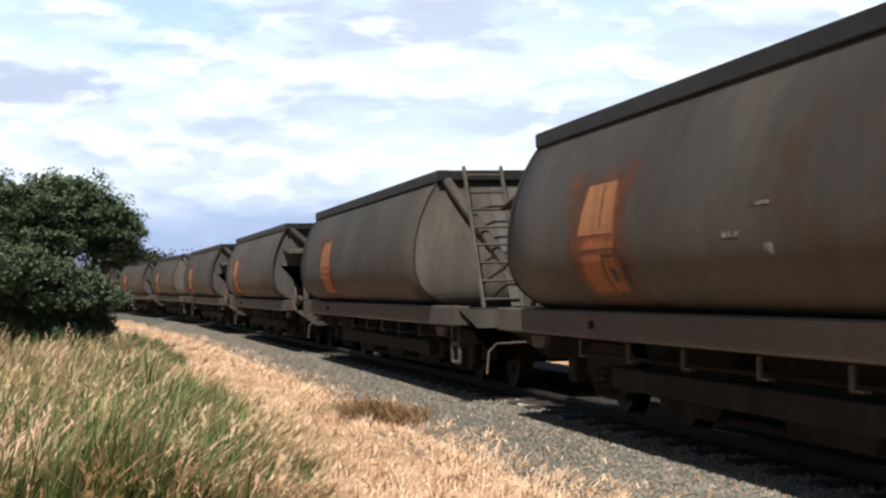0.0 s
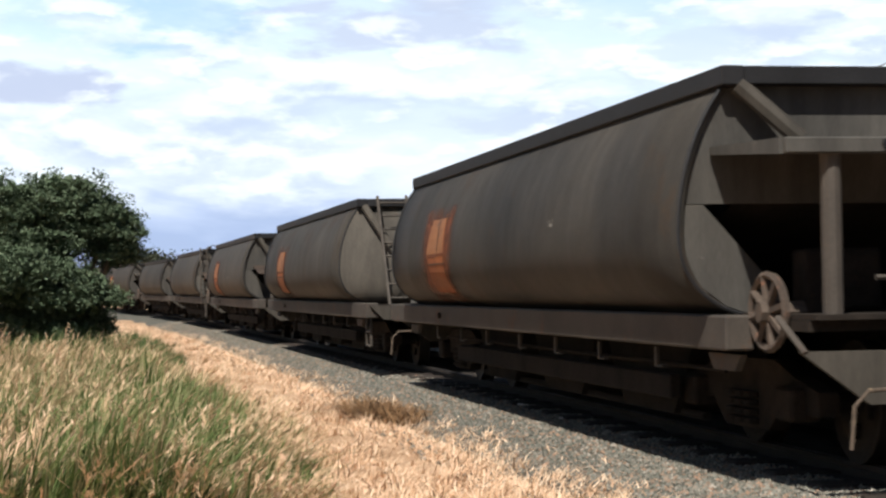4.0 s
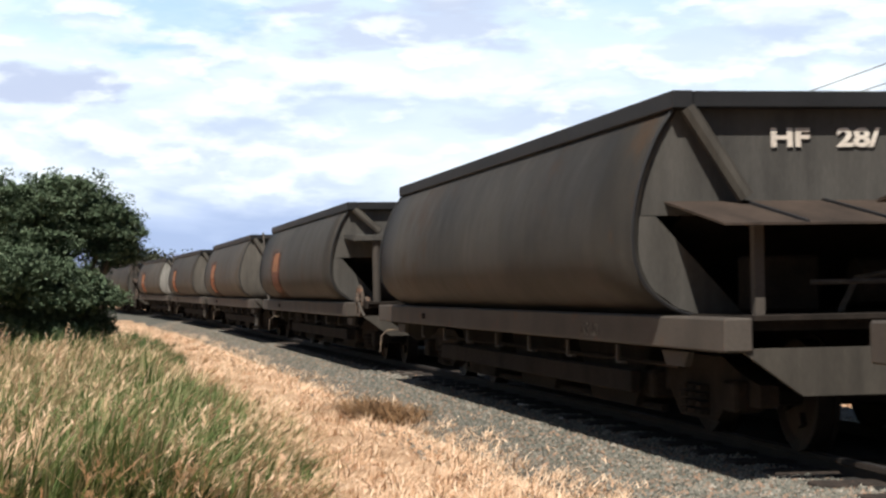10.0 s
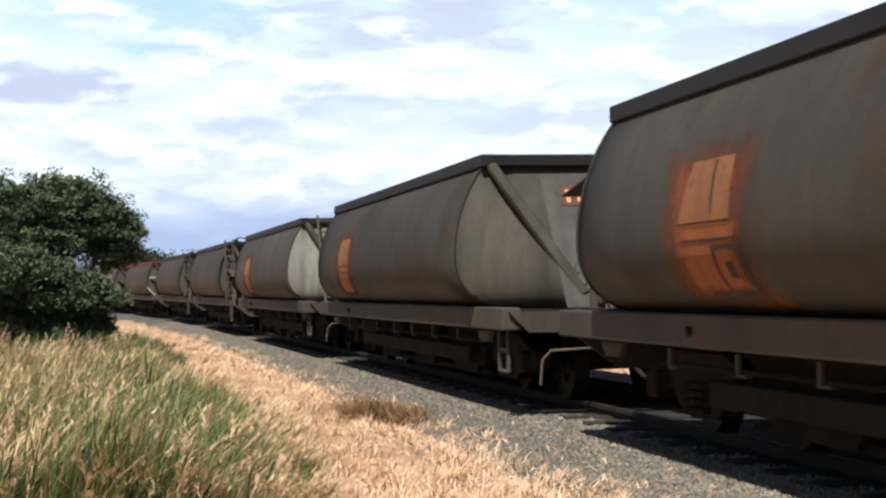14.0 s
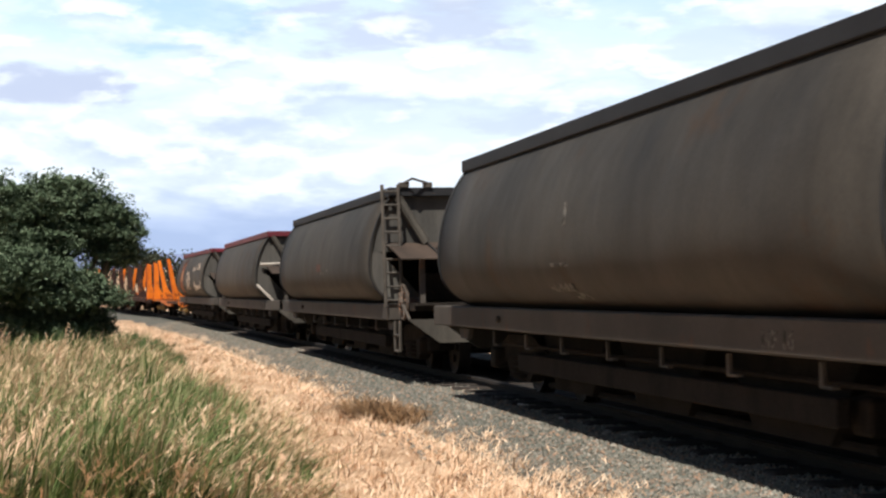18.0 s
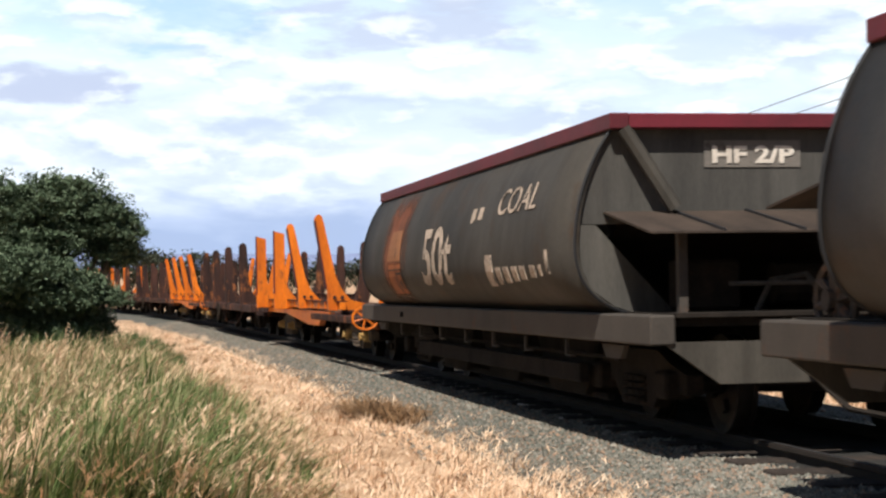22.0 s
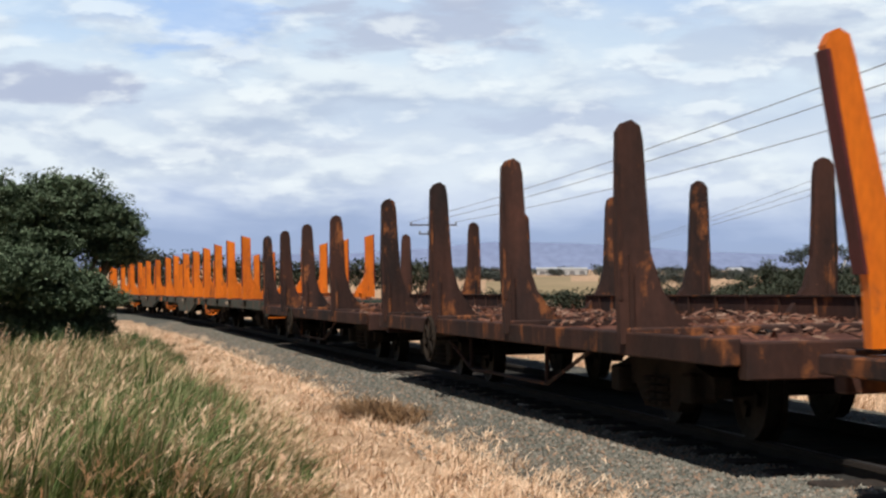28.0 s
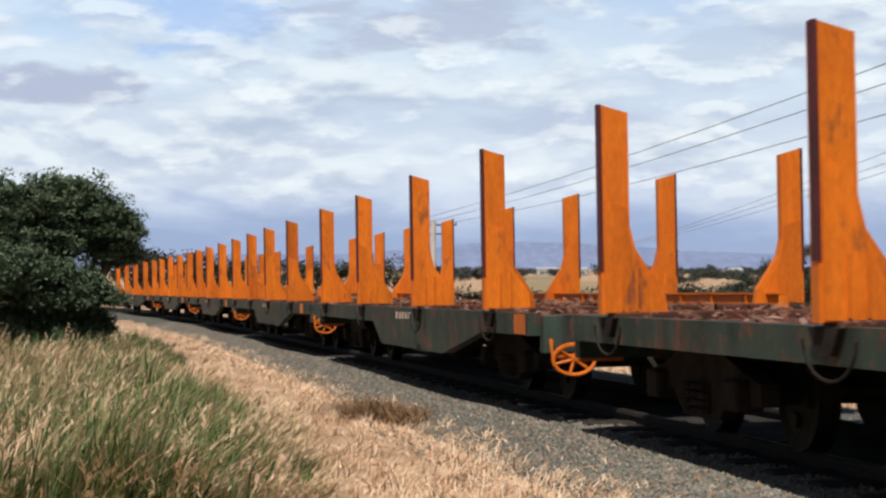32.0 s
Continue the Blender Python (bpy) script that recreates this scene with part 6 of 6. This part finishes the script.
        mask.interpolation_type = "SMOOTHSTEP"
        mask.inputs["From Min"].default_value, mask.inputs["From Max"].default_value = lo, hi
        link(n1, mask.inputs[0])
        lit = nd.new("ShaderNodeMapRange")
        lit.interpolation_type = "SMOOTHSTEP"
        lit.inputs["From Min"].default_value, lit.inputs["From Max"].default_value = -0.07, 0.085
        link(calc("SUBTRACT", n1, n2), lit.inputs[0])
        col = mix(lit.outputs[0], grey, light)
        return mix(calc("MULTIPLY", calc("MULTIPLY", mask.outputs[0], strength), fadez.outputs[0]), under, col)
    c2 = bank(0.8, (9.2, 4, 0.3), 0.44, 0.62, 0.28, 0.7, (0.47, 0.56, 0.72), (0.88, 0.96, 1.0), c1)
    # single clouds and gaps: azimuth and height over the horizon in metres on the sheet, half width, half height
    edge = calc("MULTIPLY", calc("SUBTRACT", cloud(1.7, 6, 0.55, None, None, (4.4, 1, 2.7), (1, 1, 1), 0.2), 0.5), 3.4)
    def single(x, z, rx, rz, colour, strength, under):
        dx = calc("DIVIDE", calc("SUBTRACT", sep.outputs["X"], x), rx)
        dz = calc("DIVIDE", calc("SUBTRACT", sep.outputs["Z"], z), rz)
        r = calc("ADD", calc("SQRT", calc("ADD", calc("MULTIPLY", dx, dx), calc("MULTIPLY", dz, dz)), 0.0), edge)
        m = nd.new("ShaderNodeMapRange")
        m.interpolation_type = "SMOOTHSTEP"
        m.inputs["From Min"].default_value, m.inputs["From Max"].default_value = 1.25, 0.55
        link(r, m.inputs[0])
        return mix(calc("MULTIPLY", m.outputs[0], strength), under, colour)
    for x, z, rx, rz, colour, strength in (
            (-620, 610, 190, 95, (0.36, 0.57, 0.97), 0.6), (-1020, 640, 230, 70, (0.52, 0.72, 0.98), 0.5),
            (-985, 440, 230, 48, (0.46, 0.52, 0.69), 0.8), (-120, 600, 270, 80, (0.50, 0.56, 0.71), 0.75),
            (310, 365, 210, 45, (0.52, 0.60, 0.77), 0.6), (-440, 300, 240, 32, (0.56, 0.64, 0.80), 0.55),
            (720, 560, 260, 70, (0.52, 0.60, 0.76), 0.5)):
        c2 = single(x, z, rx, rz, colour, strength, c2)
    c4 = bank(1.9, (1.2, 7, 5.2), 0.45, 0.64, 0.2, 0.5, (0.54, 0.62, 0.78), (1.0, 1.06, 1.07), c2)
    link(c4, em.inputs[0])
    em.inputs[1].default_value = 1.0
    link(em.outputs[0], nd["Material Output"].inputs[0])
    me = bpy.data.meshes.new("sky_backdrop")
    me.from_pydata(vs, [], fs)
    me.materials.append(m)
    ob = new("sky_backdrop", me)
    tagged(ob, label="broken white and grey clouds drifting over pale blue", category="sky", kind="structure")
    return ob


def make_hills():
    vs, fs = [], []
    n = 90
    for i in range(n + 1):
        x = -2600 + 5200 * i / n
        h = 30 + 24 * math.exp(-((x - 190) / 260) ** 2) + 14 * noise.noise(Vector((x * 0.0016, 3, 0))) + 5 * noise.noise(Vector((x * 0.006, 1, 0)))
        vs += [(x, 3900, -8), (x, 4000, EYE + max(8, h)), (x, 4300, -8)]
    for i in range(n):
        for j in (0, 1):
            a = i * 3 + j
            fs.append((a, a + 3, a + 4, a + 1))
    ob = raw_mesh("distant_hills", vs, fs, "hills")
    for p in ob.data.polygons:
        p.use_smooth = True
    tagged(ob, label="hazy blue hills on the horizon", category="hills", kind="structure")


def px_at(px, py, d):
    """The point that stands d metres ahead, px across and py down in the view."""
    return Vector(((px - 784) / 3251 * d, d, EYE + (473 - py) / 3251 * d))


def bush(px, top, d, wide, k, zb, name="bush", leaf="far_leaves", label="grey-green scrub bush beyond the line"):
    p = px_at(px, top, d)
    h = max(0.6, p.z - zb)
    r = wide
    return tree(name, (p.x, d, zb), [((0, 0, h * 0.62), (r, r, h * 0.38)), ((r * 0.7, 0.3, h * 0.45), (r * 0.7, r, h * 0.4)), ((-r * 0.7, 0.2, h * 0.4), (r * 0.8, r, h * 0.36)), ((0, -0.4, h * 0.25), (r * 1.1, r, h * 0.25))],
                2600, 0.0011 * d, 300 + k, leaf=leaf, trunk_r=0.06, label=label, category="bush", group="scrub beyond the line")


def make_far_land():
    rng = random.Random(11)
    k = 0
    # scrub just beyond the line on the far side: a mound under the gum tree
    def crest(px):
        pts = [(1280, 486), (1310, 476), (1360, 463), (1420, 449), (1455, 443), (1500, 455), (1560, 462), (1660, 468)]
        for (a, ya), (b, yb) in zip(pts, pts[1:]):
            if a <= px <= b:
                return ya + (yb - ya) * (px - a) / (b - a)
        return 480
    for px in range(1290, 1650, 15):
        for d, low in ((rng.uniform(100, 112), 2), (rng.uniform(78, 92), rng.uniform(14, 26))):
            bush(px + rng.uniform(-6, 6), crest(px) + low + rng.uniform(0, 9), d, rng.uniform(0.7, 1.2), k, -3.0)
            k += 1
    for px in list(range(1130, 1300, 17)):
        bush(px, rng.uniform(494, 504), rng.uniform(140, 170), rng.uniform(1.2, 1.9), k, -4.2, label="olive scrub bush in the field")
        k += 1
    for px in (795, 826, 850, 884, 905, 944, 992, 1012, 1060):
        bush(px, rng.uniform(500, 511), rng.uniform(150, 175), rng.uniform(0.8, 1.3), k, -4.2)
        k += 1
    # spreading pale-barked tree over the scrub
    p = px_at(1450, 431, 112)
    t = empty("gum_tree", label="spreading gum tree with pale forked trunks", category="tree")
    t.location = (p.x, 112, -3.2)
    top = p.z + 3.2
    b = bmesh.new()
    for fx in (-0.9, 0.15, 0.7, 1.3):
        pipe(b, [(fx * 0.2, 0, 0), (fx * 0.55, 0, top * 0.45), (fx * 1.25, 0.1, top * 0.82)], 0.075, 6)
    part("trunk", b, "white", t, "pale bare trunks")
    vs, fs = leafy([((-0.9, 0, top - 0.62), (1.1, 1.0, 0.32)), ((0.1, 0, top - 0.35), (1.2, 1.0, 0.36)), ((1.25, 0, top - 0.5), (1.0, 1.0, 0.35)), ((-1.6, 0, top - 1.0), (0.8, 0.8, 0.3)), ((2.0, 0, top - 0.95), (0.7, 0.7, 0.25))], 4200, 0.075, 77)
    cr = raw_mesh("crown", vs, fs, "far_leaves")
    cr.parent = t
    # a small dark conifer shape beside it
    bush(1357, 455, 120, 0.28, 90, -3.2, name="young_tree", label="small upright dark tree in the scrub")
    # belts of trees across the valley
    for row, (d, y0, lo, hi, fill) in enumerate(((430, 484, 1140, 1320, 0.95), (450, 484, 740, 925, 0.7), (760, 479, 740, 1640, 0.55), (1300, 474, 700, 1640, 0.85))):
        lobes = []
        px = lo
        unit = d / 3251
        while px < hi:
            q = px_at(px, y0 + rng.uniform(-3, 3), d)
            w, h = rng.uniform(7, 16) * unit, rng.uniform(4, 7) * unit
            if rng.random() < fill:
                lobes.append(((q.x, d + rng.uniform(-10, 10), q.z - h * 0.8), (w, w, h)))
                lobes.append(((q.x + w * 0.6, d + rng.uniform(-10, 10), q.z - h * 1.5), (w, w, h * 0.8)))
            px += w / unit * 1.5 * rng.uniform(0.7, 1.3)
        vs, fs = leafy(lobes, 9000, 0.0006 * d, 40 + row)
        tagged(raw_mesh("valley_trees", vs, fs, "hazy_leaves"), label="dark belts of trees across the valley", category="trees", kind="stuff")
    # harvested fields: low banks of straw colour between the belts
    for px0, px1, d0, d1 in ((860, 1160, 330, 400), (900, 1010, 480, 620), (1060, 1140, 520, 640)):
        a = [Vector(((px0 - 784) / 3251 * d0, d0, -3.75)), Vector(((px1 - 784) / 3251 * d0, d0, -3.75)), Vector(((px1 - 784) / 3251 * d1, d1, -1.9)), Vector(((px0 - 784) / 3251 * d1, d1, -1.9))]
        fl = raw_mesh("field", [tuple(v) for v in a] + [(a[3].x, d1 + 5, -4), (a[2].x, d1 + 5, -4)], [(0, 1, 2, 3), (3, 2, 5, 4)], "field")
        tagged(fl, label="harvested tan field on a slope", category="field", kind="structure")
    # long white sheds
    for px0, px1, d in ((950, 1038, 1250), (1290, 1312, 900)):
        x0, x1 = (px0 - 784) / 3251 * d, (px1 - 784) / 3251 * d
        sh = empty("shed", label="long low white shed in the valley", category="shed", group="sheds in the valley")
        sh.location = ((x0 + x1) / 2, d, -4)
        hw = (x1 - x0) / 2
        b = bmesh.new()
        box(b, -hw, hw, -6, 6, 0, 3.6)
        part("wall", b, "shed_white", sh)
        b = bmesh.new()
        prism(b, [(-6.4, 3.6), (6.4, 3.6), (0, 5.0)], "x", -hw - 0.4, hw + 0.4)
        part("roof", b, "shed_white", sh)
        for i in range(5):
            b = bmesh.new()
            x = -hw + hw * 2 * (i + 0.5) / 5
            box(b, x - hw * 0.1, x + hw * 0.1, -6.06, -6.0, 0.2, 2.6)
            part("door", b, "wire", sh)
    # power poles and wires
    ends = []
    for px, d, top, arm in ((767, 82, 390, True), (1110, 160, 434, False)):
        q = px_at(px, top, d)
        pl = empty("power_pole", label="white-painted power pole with crossarms" if arm else "grey power pole across the field", category="power pole", group="power poles")
        pl.location = (q.x, d, -4.4)
        h = q.z + 4.4
        b = bmesh.new()
        rod(b, (0, 0, 0), (0, 0, h), 0.12 if arm else 0.1, 10)
        part("pole", b, "white" if arm else "wire", pl)
        hw = 1.05 if arm else 0.45
        for j, zz in enumerate((h - 0.22, h - 0.62)):
            b = bmesh.new()
            wd = hw if j == 0 else hw * 0.62
            box(b, -wd, wd, -0.05, 0.05, zz - 0.03, zz + 0.03)
            ca = part("crossarm", b, "ladder_dark", pl)
            for x in (-wd + 0.05, wd * 0.1 - 0.3, wd - 0.05):
                i2 = bmesh.new()
                rod(i2, (x, 0, zz + 0.03), (x, 0, zz + 0.14), 0.035, 6)
                part("insulator", i2, "wire", ca)
                if j == 0:
                    ends.append(Vector((q.x + x, d, zz + 0.14 - 4.4)))
    far = [(-0.367, 1568, 112, 0), (-0.329, 1568, 142, 1), (-0.269, 1568, 192, 2), (-0.37, 1568, 262, 3), (-0.35, 1568, 290, 4), (-0.34, 1568, 312, 5)]
    for slope, px, py, i in far:
        d = 26 if i < 3 else 40
        end = px_at(px + 500, py + slope * 500, d)
        b = bmesh.new()
        pts = []
        for j in range(13):
            f = j / 12
            v = ends[i].lerp(end, f)
            v.z -= 0.25 * math.sin(math.pi * f)
            pts.append(v)
        pipe(b, pts, 0.011 if i < 3 else 0.012, 4)
        wr = part("power_line", b, "wire")
        tagged(wr, label="thin sagging power line", category="power line", group="power lines")


M["dead"] = island_material("dead_brush", [(0.06, 0.034, 0.018), (0.13, 0.075, 0.036), (0.27, 0.155, 0.075)])
make_ground()
make_track()
make_hills()
sky_sheet = make_sky_backdrop()
make_hoppers()
make_flats()
make_trees()
make_far_land()
scatter_stones()
scatter_grass()
# two pale scraps lying on the ballast
for x, y, r in ((0.75, 17.8, 0.03), (0.80, 17.75, 0.022), (1.02, 15.9, 0.02)):
    b = bmesh.new()
    prism(b, [(-r, -r * 0.5), (r * 0.8, -r * 0.7), (r, r * 0.4), (-r * 0.4, r * 0.8)], "z", 0.0, r * 0.5)
    sc = part("paper_scrap", b, "white")
    sc.location = (x, y, beside((y - 18) / 0.982, off_track(x, y), -0.085).z)
    tagged(sc, label="crumpled white scrap lying on the ballast", category="litter", group="scraps on the ballast")


def motions():
    for things in (HOPPERS, FLATS):
        for w, mid, half, *_ in things:
            walk(w, [(i * 0.5, wagon_pose(mid - gone(i * 0.5), half)) for i in range(65)])
            for bg in [c for c in w.children if c.name.startswith("bogie")]:
                for ws in [c for c in bg.children if c.name.startswith("wheelset")]:
                    place = ws.location.copy()
                    rows = [(i / FPS, Matrix.Translation(place) @ Matrix.Rotation((gone(i / FPS) - gone(0)) / WHEEL_R, 4, "Y")) for i in range(32 * FPS + 1)]
                    walk(ws, rows)
    walk(sky_sheet, [(0.0, pose(0, 0, EYE, 0, 0, 0.4)), (16.0, pose(0, 0, EYE, 0, 0, 0.0)), (32.0, pose(0, 0, EYE, 0, 0, -0.4))])


motions()
